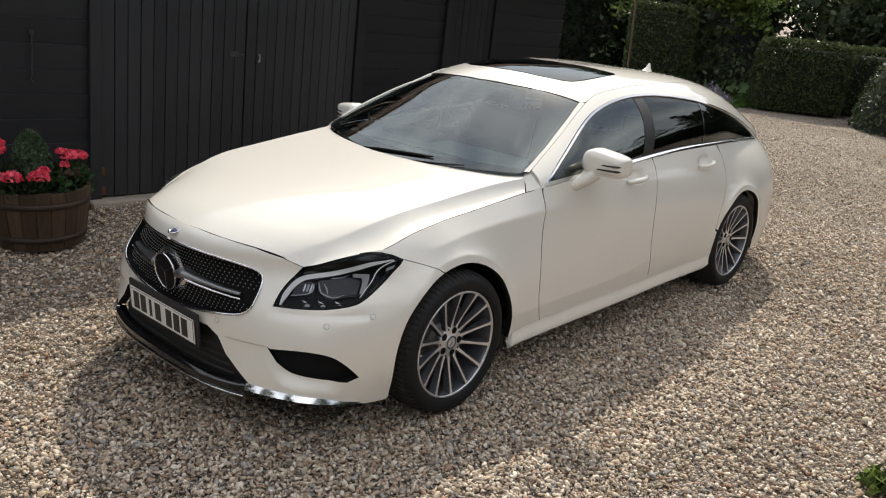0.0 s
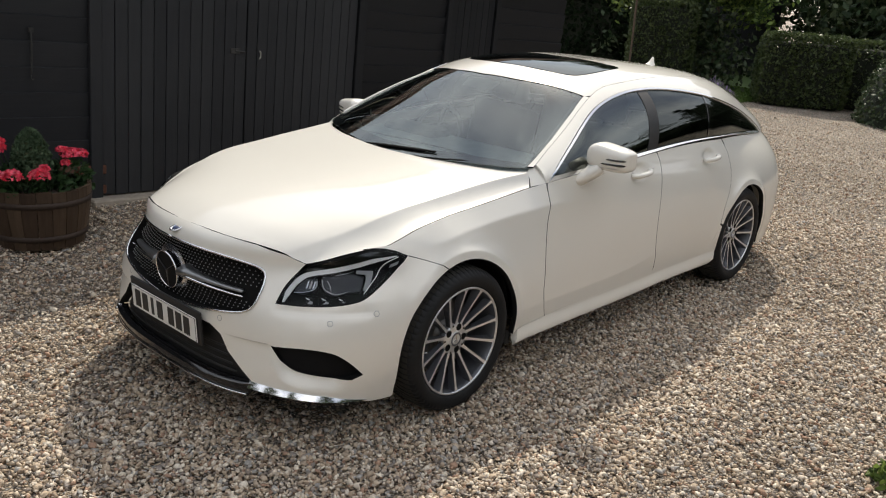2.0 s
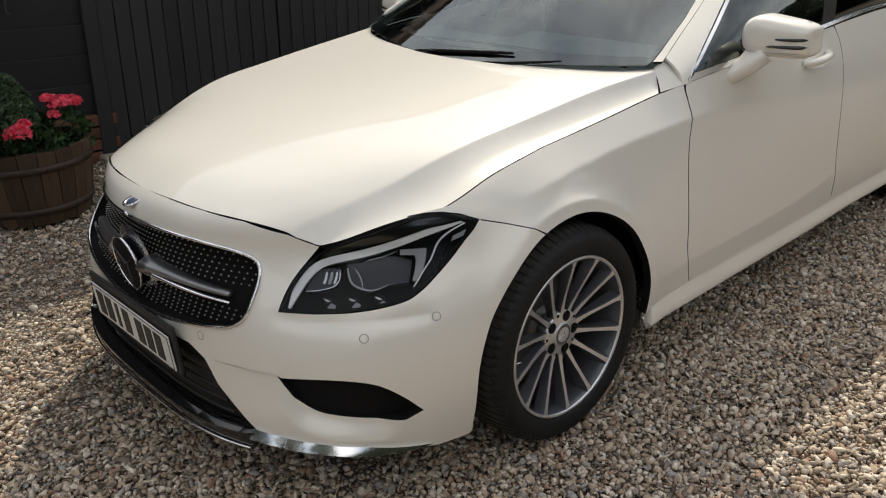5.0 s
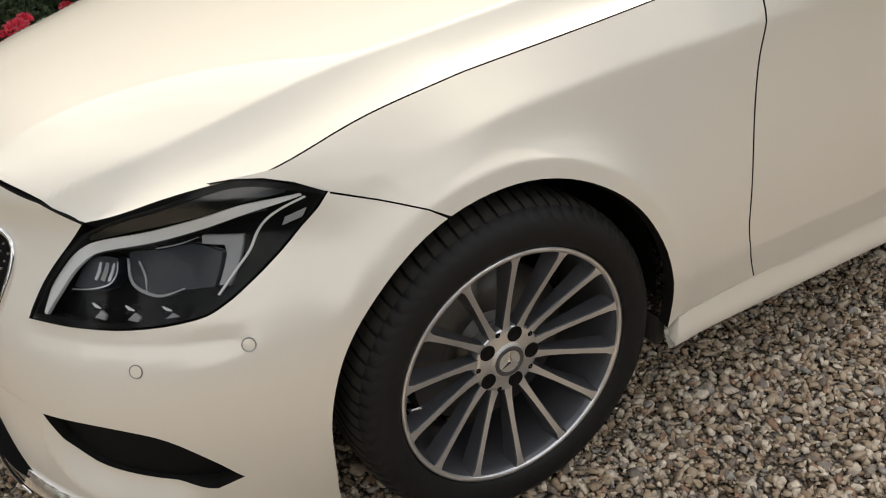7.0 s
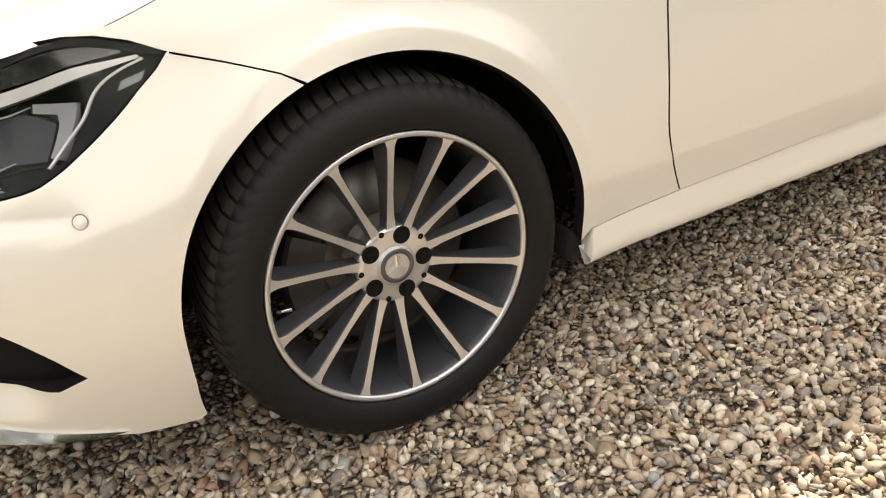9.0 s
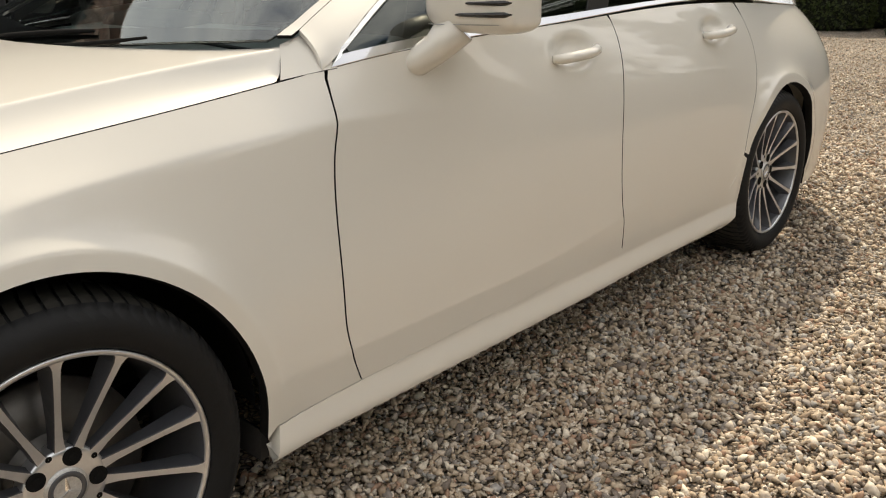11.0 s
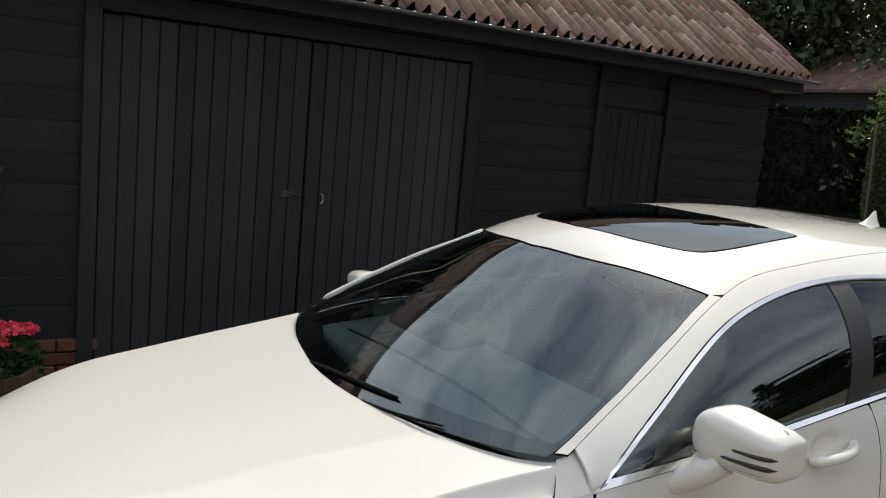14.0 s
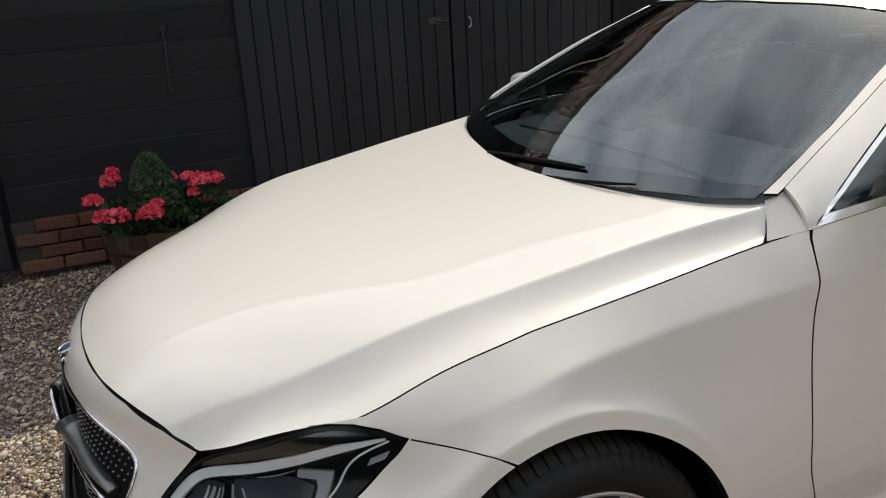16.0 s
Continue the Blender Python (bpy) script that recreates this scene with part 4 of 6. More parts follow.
for sg in (1, -1):
    lipo = [(-.380, .270), (-.43, .266), (-.54, .251), (-.65, .233), (-.72, .212), (-.775, .197), (-.79, .192), (-.77, .190), (-.70, .202), (-.62, .216), (-.54, .228), (-.46, .239), (-.40, .244), (-.374, .245)]
    lip_top = spline((.37, .270), (.43, .266), (.54, .251), (.65, .233), (.72, .210), (.80, .186))

    def on_lip(t, z):
        x, y, z = nose(t, z)
        k = 1 + .004 + .62 * np.clip(lip_top(np.abs(t)) - z, 0, .1) * (1 - ease((np.abs(t) - .72) / .08))
        return x * k, y * k, z

    def lip_n(x, y, z):
        a, b, c = nose_nrm(np.minimum(x, -.1), y, z)
        return a, b, c + .62

    panel("chrome_lip", [(sg * a, b) for a, b in lipo], on_lip, lip_n, CHROME, bumper, step=.014, depth=.03, label="mirror-bright chrome lip under the bumper")
for yy, zz in ((.742, .531), (.848, .560), (.353, .488)):
    for sg in (1, -1):
        xx = -float(nose_a(zz)) * (1 - min(1, yy / float(section(0, zz))) ** float(nose_n(zz))) ** (1 / float(nose_n(zz))) if yy < .84 else -.463
        p, n = nose_point(sg * float(nose_t(np.float64(xx), np.float64(zz))), zz, .0005)
        m = Matrix.Translation(p) @ n.to_track_quat("Z", "Y").to_matrix().to_4x4()
        bm = bmesh.new()
        lathe(bm, [(.0005, .0008), (.0085, .0009), (.0098, .0005)], 20, m)
        s = part("parking_sensor", bm, PAINT, bumper, "", True)
        bm = bmesh.new()
        lathe(bm, [(.0100, .0003), (.0118, .0006), (.0122, 0)], 20, m)
        part("sensor_ring", bm, PIN, s)

# headlamps
for sg in (-1, 1):
    def lp(t, z, off, s=sg):
        return nose_point(s * -t, z, off)
    out = [(-sg * a, b) for a, b in LAMP_EDGE]
    bowl = panel("headlamp", out, nose, nose_nrm, LAMP_BLACK, car, step=.03, off=-.060, depth=.0, lip=False, label="black-bowled LED headlamp behind clear glass")
    panel("lamp_lens", out, nose, nose_nrm, LENS, bowl, step=.025, off=.001, depth=.004)
    cx, cy = np.mean(LAMP, axis=0)
    inner = [(cx + (a - cx) * .955, cy + (b - cy) * .92) for a, b in LAMP_EDGE]
    panel("lamp_bezel", out, nose, nose_nrm, LAMP_BLACK, bowl, [[(-sg * a, b) for a, b in inner]], step=.02, off=-.004, depth=.055)
    def ribbon(line, half):
        """A flat strip of that half width along a line."""
        q = np.array(line)
        d = np.gradient(q, axis=0)
        n = np.stack([-d[:, 1], d[:, 0]], 1) / np.linalg.norm(d, axis=1)[:, None] * np.array(half)[:, None]
        return [tuple(p) for p in q + n] + [tuple(p) for p in (q - n)[::-1]]

    def flat(name, line, mat, off, depth, label="", step=.010, home=bowl):
        return panel(name, [(-sg * a, b) for a, b in line], nose, nose_nrm, mat, home, step=step, off=off, depth=depth, label=label)

    brow = smooth_line([(-.553, .705), (-.60, .719), (-.65, .732), (-.70, .746), (-.74, .761), (-.79, .772)], 3) + smooth_line([(-.79, .781), (-.74, .787), (-.70, .776), (-.65, .755), (-.60, .736), (-.556, .713)], 3)
    flat("lamp_brow", brow, GLOSS_BLACK, -.010, .02, "", .012)
    guide = smooth_line([(-.486, .597), (-.498, .623), (-.511, .646), (-.526, .668), (-.546, .688), (-.572, .700), (-.632, .714), (-.690, .732), (-.739, .750), (-.773, .758), (-.803, .765)], 4)
    wide = [.0022 + .0042 * min(1, i / 5) + .0012 * math.sin(i / 40 * math.pi) - .0045 * max(0, (i - 32) / 8) for i in range(len(guide))]
    flat("light_strip", ribbon(guide, wide), LED, -.011, .008, "pale light strip along the brow", .008)
    # dark ribbon just below the light strip, drawn as its shadow
    shadow_line = [(a + .003, b - .009) for a, b in guide[16:36]]
    flat("strip_shadow", ribbon(shadow_line, [.0016] * len(shadow_line)), DARK_CHROME, -.014, .004, "", .008)
    side = smooth_line([(-.806, .761), (-.780, .748), (-.759, .733), (-.745, .715), (-.735, .689), (-.724, .667), (-.710, .633)], 4)
    flat("side_strip", ribbon(side, [.0013] * len(side)), LED, -.010, .005, "", .006)
    flat("side_marker", [(-.771, .721), (-.777, .733), (-.802, .744), (-.794, .731)], FROST, -.009, .004, "small pale side marker", .006)
    hook = [(-.686, .714), (-.729, .712), (-.728, .702), (-.720, .653), (-.718, .645), (-.707, .647), (-.711, .688), (-.709, .700), (-.685, .703)]
    flat("inner_strip", hook, FROST, -.016, .014, "frosted hook-shaped light guide")
    unit = smooth_line([(-.596, .690), (-.597, .665), (-.607, .646), (-.632, .635), (-.664, .643), (-.700, .645)], 3) + smooth_line([(-.704, .690), (-.672, .702), (-.630, .694), (-.600, .692)], 3)
    main = flat("main_unit", unit, UNIT, -.026, .03, "dark blue-tinted main lamp lens", .012)
    for nm, line, r in (("unit_edge", [(-.595, .683), (-.599, .660), (-.609, .646), (-.632, .636), (-.648, .637), (-.667, .645)], .0019), ("unit_ring", [(-.609, .680), (-.618, .661), (-.622, .641)], .0012), ("unit_top", [(-.630, .697), (-.655, .702), (-.680, .711)], .0009)):
        line = smooth_line(line, 4)
        flat(nm, ribbon(line, [r * (.4 + .6 * math.sin(math.pi * min(1, (i + 1) / len(line) * 1.1)) ** .5) for i in range(len(line))]), FROST, -.0235, .002, "", .006, main)
    small = smooth_line([(-.521, .640), (-.532, .664), (-.545, .680), (-.566, .684), (-.581, .682)], 3) + smooth_line([(-.582, .662), (-.573, .647), (-.546, .638)], 3)
    cell = flat("side_unit", small, UNIT, -.026, .03)
    for k, (t0, wd) in enumerate(((-.553, .0022), (-.562, .0028), (-.571, .0020))):
        flat("reflector_rib", ribbon([(t0, .652), (t0 - .004, .664), (t0 - .006, .676)], [wd, wd, wd * .7]), FROST if k == 1 else REFLECTOR, -.0245, .002, "", .006, cell)
    # pale ribbon modelled as the highlight along the small unit's edge
    edge_glint = smooth_line([(-.519, .636), (-.545, .639), (-.571, .647), (-.581, .661), (-.582, .678)], 3)
    flat("unit_edge", ribbon(edge_glint, [.0010] * len(edge_glint)), REFLECTOR, -.0235, .002, "", .006, cell)
    for t in (-.556, -.602, -.649):
        p, n = lp(t - .008, .612, -.030)
        m = Matrix.Translation(p) @ n.to_track_quat("Z", "Y").to_matrix().to_4x4()
        bm = bmesh.new()
        lathe(bm, [(.007, -.012), (.0125, -.004), (.0150, .004)], 16, m, arc=radians(185))
        led = part("lamp_cell", bm, REFLECTOR, bowl, "", True)
        flat("led_tick", ribbon([(t + .004, .6215), (t - .002, .6175), (t - .008, .6155)], [.0006, .0018, .0008]), LED, -.022, .003, "", .005, led)
        flat("led_prism", [(t - .002, .6025), (t - .010, .6125), (t - .018, .6075), (t - .016, .600)], FROST, -.022, .006, "", .006, led)

# bonnet
edge = smooth_line([(-.808, .0), (-.800, .134), (-.776, .283), (-.730, .414), (-.673, .522), (-.626, .584)], 4)
edge += smooth_line([(-.624, .588), (-.568, .634), (-.512, .668), (-.448, .704), (-.385, .742)], 3)
edge += [(x, float(half_width(x, float(top_z(x)))) - .0045) for x in np.linspace(-.36, .545, 44)]
edge += smooth_line([(.552, .778), (.585, .752), (.615, .712), (.593, .704), (.528, .622), (.466, .472), (.424, .31), (.393, .15), (.384, 0)], 4)
crease = [(x, sg * (float(step_y(x)) + d)) for sg in (-1, 1) for x in np.arange(-.68, .6, .016) for d in (-.020, -.010, -.004, 0, .004, .009, .015, .023, .033, .045, .06)]
panel("bonnet", [(x, -y) for x, y in edge] + [(x, y) for x, y in edge[::-1] if abs(y) > 1e-4], on_hood, hood_n, PAINT, car, step=.026, depth=.02, lines=crease, label="long pearl white bonnet with a soft side crease")

# wings, doors, quarters and sills, on both sides
belt = lambda x: float(top_z(x))
sill_out = spline((.200, -.030), (.210, -.010), (.219, .005), (.229, .0115), (.240, .0125), (.256, .010), (.272, .0055), (.29, .0008), (.306, -.0008), (.33, -.0008), (.40, -.0008))
door_f = [(.628, .300), (.606, .36), (.592, .43), (.592, .50), (.599, .62), (.607, .706), (.620, .785), (.640, .85), (.648, .905)]
door_m = [(1.700, .320), (1.693, .40), (1.676, .46), (1.664, .56), (1.668, .67), (1.690, .78), (1.715, .88), (1.722, .95), (1.715, belt(1.715))]
door_r = [(2.300, .320), (2.39, .34), (2.455, .395), (2.502, .485), (2.535, .60), (2.60, .72), (2.64, .85), (2.64, belt(2.64))]
zwin = spline((.66, .957), (.769, 1.027), (.905, 1.099), (1.152, 1.213), (1.369, 1.274), (1.615, 1.314), (1.865, 1.328), (2.2, 1.309), (2.43, 1.278), (2.62, 1.240), (2.96, 1.168), (3.27, 1.083), (3.47, 1.008), (3.60, .955))
pillar_y = spline((.614, .738), (.813, .702), (1.055, .648), (1.312, .573), (1.483, .536), (1.613, .532), (2.4, .525), (3., .49), (3.6, .40), (3.95, .33))
shoulder = [(x, float(crease_z(x)) + d) for x in np.arange(-.27, 1.3, .014) for d in (-.014, -.006, -.002, .002, .006, .013)]
cups = [(hx + a, .926 + b) for hx in HANDLES for a in np.arange(-.11, .111, .010) for b in np.arange(-.054, .055, .009)]
hem = [(x, float(low_z(x)) + d) for x in np.arange(.3, 2.4, .014) for d in (-.010, -.004, 0, .004, .010)]
brow_f, brow_r = ([(cx + (r + u) * math.cos(a), WHEEL_Z + (r + u) * math.sin(a)) for a in np.arange(.1, 3.0, .032) for u in (.026, .032, .035, .039, .045, .054, .066)] for cx, r in ((0, ARCH_F), (AXLE, ARCH_R)))
for sg in (-1, 1):
    S, C = on_side(sg), on_cab(sg)
    tip = [(float(nose(np.float64(t), np.float64(z))[0]), z + .004) for t, z in ((.712, .792), (.740, .795), (.772, .792), (.802, .781))]
    fender = tip + seam + arch(0, ARCH_F, 107, 0) + [(.374, .27), (.396, .292)] + [(.624, .300)] + [(x - .0042, z) for x, z in smooth_line(door_f[1:], 3)] + [(.646, .935), (.652, .954)]
    fender += [(x, belt(x)) for x in np.linspace(.60, -.345, 44)]
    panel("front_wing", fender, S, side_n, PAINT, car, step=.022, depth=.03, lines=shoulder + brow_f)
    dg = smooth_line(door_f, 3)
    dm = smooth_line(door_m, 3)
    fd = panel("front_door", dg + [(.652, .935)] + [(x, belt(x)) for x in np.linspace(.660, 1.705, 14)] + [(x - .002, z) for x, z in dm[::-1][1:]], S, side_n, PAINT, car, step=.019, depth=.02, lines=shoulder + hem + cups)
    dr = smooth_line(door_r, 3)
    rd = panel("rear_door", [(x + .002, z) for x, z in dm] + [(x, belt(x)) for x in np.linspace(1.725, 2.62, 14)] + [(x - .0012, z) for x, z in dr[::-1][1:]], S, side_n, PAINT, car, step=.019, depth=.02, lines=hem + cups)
    q = [(x + .0012, z) for x, z in dr if z > .47] + [(x, belt(x)) for x in np.linspace(2.66, 3.93, 16)] + [(3.93, .20), (3.30, .20)]
    q += [p for p in arch(AXLE, ARCH_R, -8, 158, 34)]
    panel("rear_quarter", q, S, side_n, PAINT, car, step=.026, depth=.03, lines=brow_r)
    low = [(.380, .214), (.55, .211), (1.7, .211), (2.44, .216), (2.500, .24), (2.508, .30), (2.508, .36), (2.515, .41), (2.528, .458), (2.499, .474), (2.457, .389), (2.43, .364), (2.388, .3425), (2.30, .3235), (1.7, .3195), (.640, .2985), (.40, .2895)]

    def on_sill(x, z, sg=sg):
        return x, sg * (half_width(x, np.maximum(z, .29)) + sill_out(z) * (1 - .6 * ease((x - 2.2) / .25))), z

    def sill_n(x, y, z):
        n = side_n(x, y, np.maximum(z, .292))
        return n[0], n[1], n[2] * (z > .3) - (sill_out(z + E_) - sill_out(z - E_)) / (2 * E_) * (z <= .3)

    panel("side_sill", low, on_sill, sill_n, PAINT, car, step=.012, depth=.04, rim_mat=PAINT)
    flap = [(.376, .205), (.396, .208), (.398, .262), (.380, .275)]
    panel("mud_flap", flap, lambda x, z, sg=sg: (x, sg * (.866 + 0 * x), z), lambda x, y, z: (0 * x, np.sign(y), 0 * x), BLACK, car, step=.03, depth=.09)
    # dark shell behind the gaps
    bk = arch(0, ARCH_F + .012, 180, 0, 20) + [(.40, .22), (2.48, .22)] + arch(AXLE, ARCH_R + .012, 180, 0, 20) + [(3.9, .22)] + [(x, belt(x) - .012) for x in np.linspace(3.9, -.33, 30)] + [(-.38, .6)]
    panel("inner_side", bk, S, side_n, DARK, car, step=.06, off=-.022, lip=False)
    # arch liners
    for cx, r in ((0, ARCH_F), (AXLE, ARCH_R)):
        bm = bmesh.new()
        lathe(bm, [(r + .01, 0), (r + .03, .08), (r + .03, .36), (.06, .36)], 40, pose(cx, sg * .85, WHEEL_Z, 90 * sg, 0, 0) @ pose(0, 0, 0, 0, 0, -3 if sg > 0 else 177), arc=radians(186))
        part("arch_liner", bm, DARK, car, "", True)
    # waist trim and glass
    strip = [(x, .004) for x in np.linspace(.665, 3.56, 30)] + [(x, float(cab_s_of_z(x, belt(x) + .020))) for x in np.linspace(3.50, .69, 30)]
    panel("waist_trim", strip, C, lambda x, y, z: (0 * x, np.sign(y), .75 + 0 * x), CHROME, car, step=.03, off=.004, depth=.008, label="bright chrome waist strip")

    def wz(x, d=0.0):
        return float(cab_s_of_z(x, float(zwin(x)) + d))

    def wb(x):
        return float(cab_s_of_z(x, belt(x) + .018))
    xs = np.concatenate([np.linspace(.70, 1.3, 18), np.linspace(1.35, 3.5, 34)])
    arcb = [(x, wz(x)) for x in xs] + [(3.575, .03)]
    arct = [(3.615, .008)] + [(x, wz(x, .0075)) for x in xs[::-1]] + [(.672, .03)]
    panel("window_trim", [(.69, .055)] + arcb + arct, C, cab_n, CHROME, car, step=.016, off=.004, depth=.008, label="bright chrome window surround")
    front = [(x, wb(x)) for x in np.linspace(.72, 1.600, 14)] + [(x, wz(x)) for x in np.linspace(1.735, .715, 24)]
    panel("front_window", front, C, cab_n, SIDE_GLASS, fd, step=.04, off=-.006, depth=.004)
    rear = [(x, wb(x)) for x in np.linspace(1.715, 2.385, 12)] + [(x, wz(x)) for x in np.linspace(2.395, 1.825, 12)]
    panel("rear_window", rear, C, cab_n, PRIVACY, rd, step=.04, off=-.006, depth=.004)
    quart = [(x, wb(x)) for x in np.linspace(2.40, 3.52, 12)] + [(x, wz(x)) for x in np.linspace(3.5, 2.412, 14)]
    panel("quarter_window", quart, C, cab_n, PRIVACY, car, step=.04, off=-.006, depth=.004)
    post = [(1.600, wb(1.600)), (1.715, wb(1.715)), (1.825, wz(1.825)), (1.735, wz(1.735))]
    panel("door_post", post, C, cab_n, BLACK, car, step=.03, off=-.003, depth=.01)
    post = [(2.383, wb(2.383)), (2.402, wb(2.402)), (2.414, wz(2.414)), (2.393, wz(2.393))]
    panel("window_divider", post, C, cab_n, GLOSS_BLACK, car, step=.02, off=-.003, depth=.01)
    xs2 = np.concatenate([np.linspace(.655, 1.35, 22), np.linspace(1.4, 3.9, 36)])
    rail = [(x, float(cab_s(x, float(pillar_y(x))))) for x in xs2]
    down = [(3.9, .01), (3.625, .006)] + [(x, wz(x, .0105)) for x in np.linspace(3.58, .74, 50)] + [(.668, .045), (.645, .01)]
    panel("roof_side", rail + down, C, cab_n, PAINT, car, step=.024, depth=.012, rim_mat=PAINT)
    panel("pillar_lining", rail + down, C, cab_n, TRIM_DARK, car, step=.05, off=-.018, lip=False)
    trim = [(x, sg * (float(pillar_y(x)) - .0016)) for x in np.linspace(.632, 1.302, 16)]
    inn = ((1.275, .556), (1.087, .617), (.833, .679), (.729, .697), (.610, .714))
    trim += [(x, sg * y) for x, y in inn]
    panel("screen_pillar", trim, on_top, cab_n, PAINT, car, step=.012, depth=.008)

# corner pieces between bonnet, wing and screen pillar
for sg in (-1, 1):
    A, B, C_, D = (np.array(v) for v in ((.560, .781, .9395), (.617, .711, 1.000), (.660, .722, 1.016), (.668, .8135, .9545)))

    def quad(u, v, A=A, B=B, C=C_, D=D, sg=sg):
        P = [A[i] * (1 - u) * (1 - v) + B[i] * (1 - u) * v + C[i] * u * v + D[i] * u * (1 - v) for i in range(3)]
        bulge = .003 * np.sin(math.pi * np.clip(v, 0, 1)) - .012 * np.clip(u - .9, 0, 1)
        return P[0], sg * (P[1] + bulge * .75), P[2] + bulge * .65

    panel("corner_piece", [(0, 0), (1.10, 0), (1.16, .5), (1.10, 1), (0, 1)], quad, lambda x, y, z: (0 * x - .25, np.sign(y) * .72, .65 + 0 * z), PAINT, car, step=.12, depth=.01)

bm = bmesh.new()
line = smooth_line([(.665, .706), (.70, .700), (.80, .683), (.92, .650), (1.05, .606), (1.17, .568), (1.27, .560)], 4)
tube(bm, [(x, y, float(cab_z(np.float64(x), y)) + .001) for x, y in line], [.002, .004, .006] + [.0075] * (len(line) - 4) + [.005], 10)
part("pillar_moulding", bm, PAINT, car, "", True)

# windscreen, roof and roof window
base = smooth_line([(.388, 0), (.397, .15), (.428, .31), (.470, .475), (.530, .625), (.590, .708)], 4)
up = smooth_line([(.615, .709), (.729, .694), (.833, .676), (1.087, .614), (1.265, .556)], 4)
head = smooth_line([(1.262, .545), (1.212, .48), (1.142, .35), (1.092, .21), (1.066, 0)], 4)
ol = base + up + head
full = [(x, -y) for x, y in ol] + [(x, y) for x, y in ol[::-1] if y > 1e-4]
screen = panel("windscreen", full, on_top, cab_n, SCREEN, car, step=.05, off=-.003, depth=.004)
core = [(.83 + (x - .83) * (.95 if x > .83 else .85), y * .975) for x, y in full]
panel("screen_border", full, on_top, cab_n, BLACK, screen, [core], step=.04, off=-.009, lip=False)
rf = smooth_line([(1.072, 0), (1.098, .21), (1.148, .35), (1.219, .48), (1.275, .558)], 4) + [(x, float(pillar_y(x)) - .002) for x in np.linspace(1.32, 3.9, 30)] + [(4.0, .25), (4.02, 0)]
hole = smooth_line([(1.248, 0), (1.267, .13), (1.295, .235), (1.345, .325), (1.40, .378), (1.47, .398), (1.6, .402), (1.8, .388), (1.905, .374), (1.920, .350), (1.89, .26), (1.868, .13), (1.860, 0)], 4)
hole = [(x, -y) for x, y in hole] + [(x, y) for x, y in hole[::-1][1:-1]]
roof = panel("roof", [(x, -y) for x, y in rf] + [(x, y) for x, y in rf[::-1] if y > 1e-4], on_top, cab_n, PAINT, car, [hole], step=.035, depth=.012)
panel("roof_window", [(1.65 + (x - 1.65) * .985, y * .985) for x, y in hole], on_top, cab_n, ROOF_GLASS, roof, step=.05, off=.002, depth=.006, label="dark glass roof window")
panel("roof_lining", [(max(x + .10, 1.24), y * .90) for x, y in [(x, -y) for x, y in rf] + [(x, y) for x, y in rf[::-1] if y > 1e-4]], on_top, cab_n, HEADLINER, car, step=.08, off=-.060, lip=False)
# tail
tail = [(sg * t, z) for sg, ts in ((-1, (.62, .5, .35, .2)), (1, (0, .2, .35, .5, .62))) for t in ts for z in (.2,)] + [(.62, .93), (.3, .95), (-.3, .95), (-.62, .93)]


def on_tail(t, z):
    th = math.pi / 2 * np.abs(t) ** 1.25
    x = 2.9 + TAIL * np.cos(th) ** (2 / TAIL_N)
    return x, np.sign(t) * half_width(x, z), z


panel("tailgate", tail, on_tail, lambda x, y, z: (np.ones_like(x), y * .6, np.zeros_like(x)), PAINT, car, step=.05, depth=.02)
for sg in (-1, 1):
    panel("rear_lamp", [(3.865, .895), (3.885, .895), (3.918, .845), (3.926, .79), (3.905, .82), (3.885, .86)], on_side(sg), side_n, RED_LENS, car, step=.03, off=.006, depth=.02, label="dark red rear lamp")
# roof fin
bm = bmesh.new()
fz = float(roof_c(2.95)) - .006
rings = []
for z, x0, x1, w in ((0, 2.865, 3.035, .034), (.012, 2.885, 3.03, .027), (.022, 2.925, 3.024, .017), (.040, 2.958, 3.016, .010), (.060, 2.978, 3.008, .006), (.068, 2.987, 3.004, .002)):
    rings.append([bm.verts.new(((x0 + x1) / 2 + (x1 - x0) / 2 * math.cos(a), w * math.sin(a), fz + z)) for a in np.linspace(0, math.tau, 17)[:-1]])
for p_, q_ in zip(rings, rings[1:]):
    for k in range(16):
        bm.faces.new((p_[k], p_[(k + 1) % 16], q_[(k + 1) % 16], q_[k]))
bm.faces.new(rings[-1])
part("roof_fin", bm, PAINT, car, "short white shark-fin aerial", True)

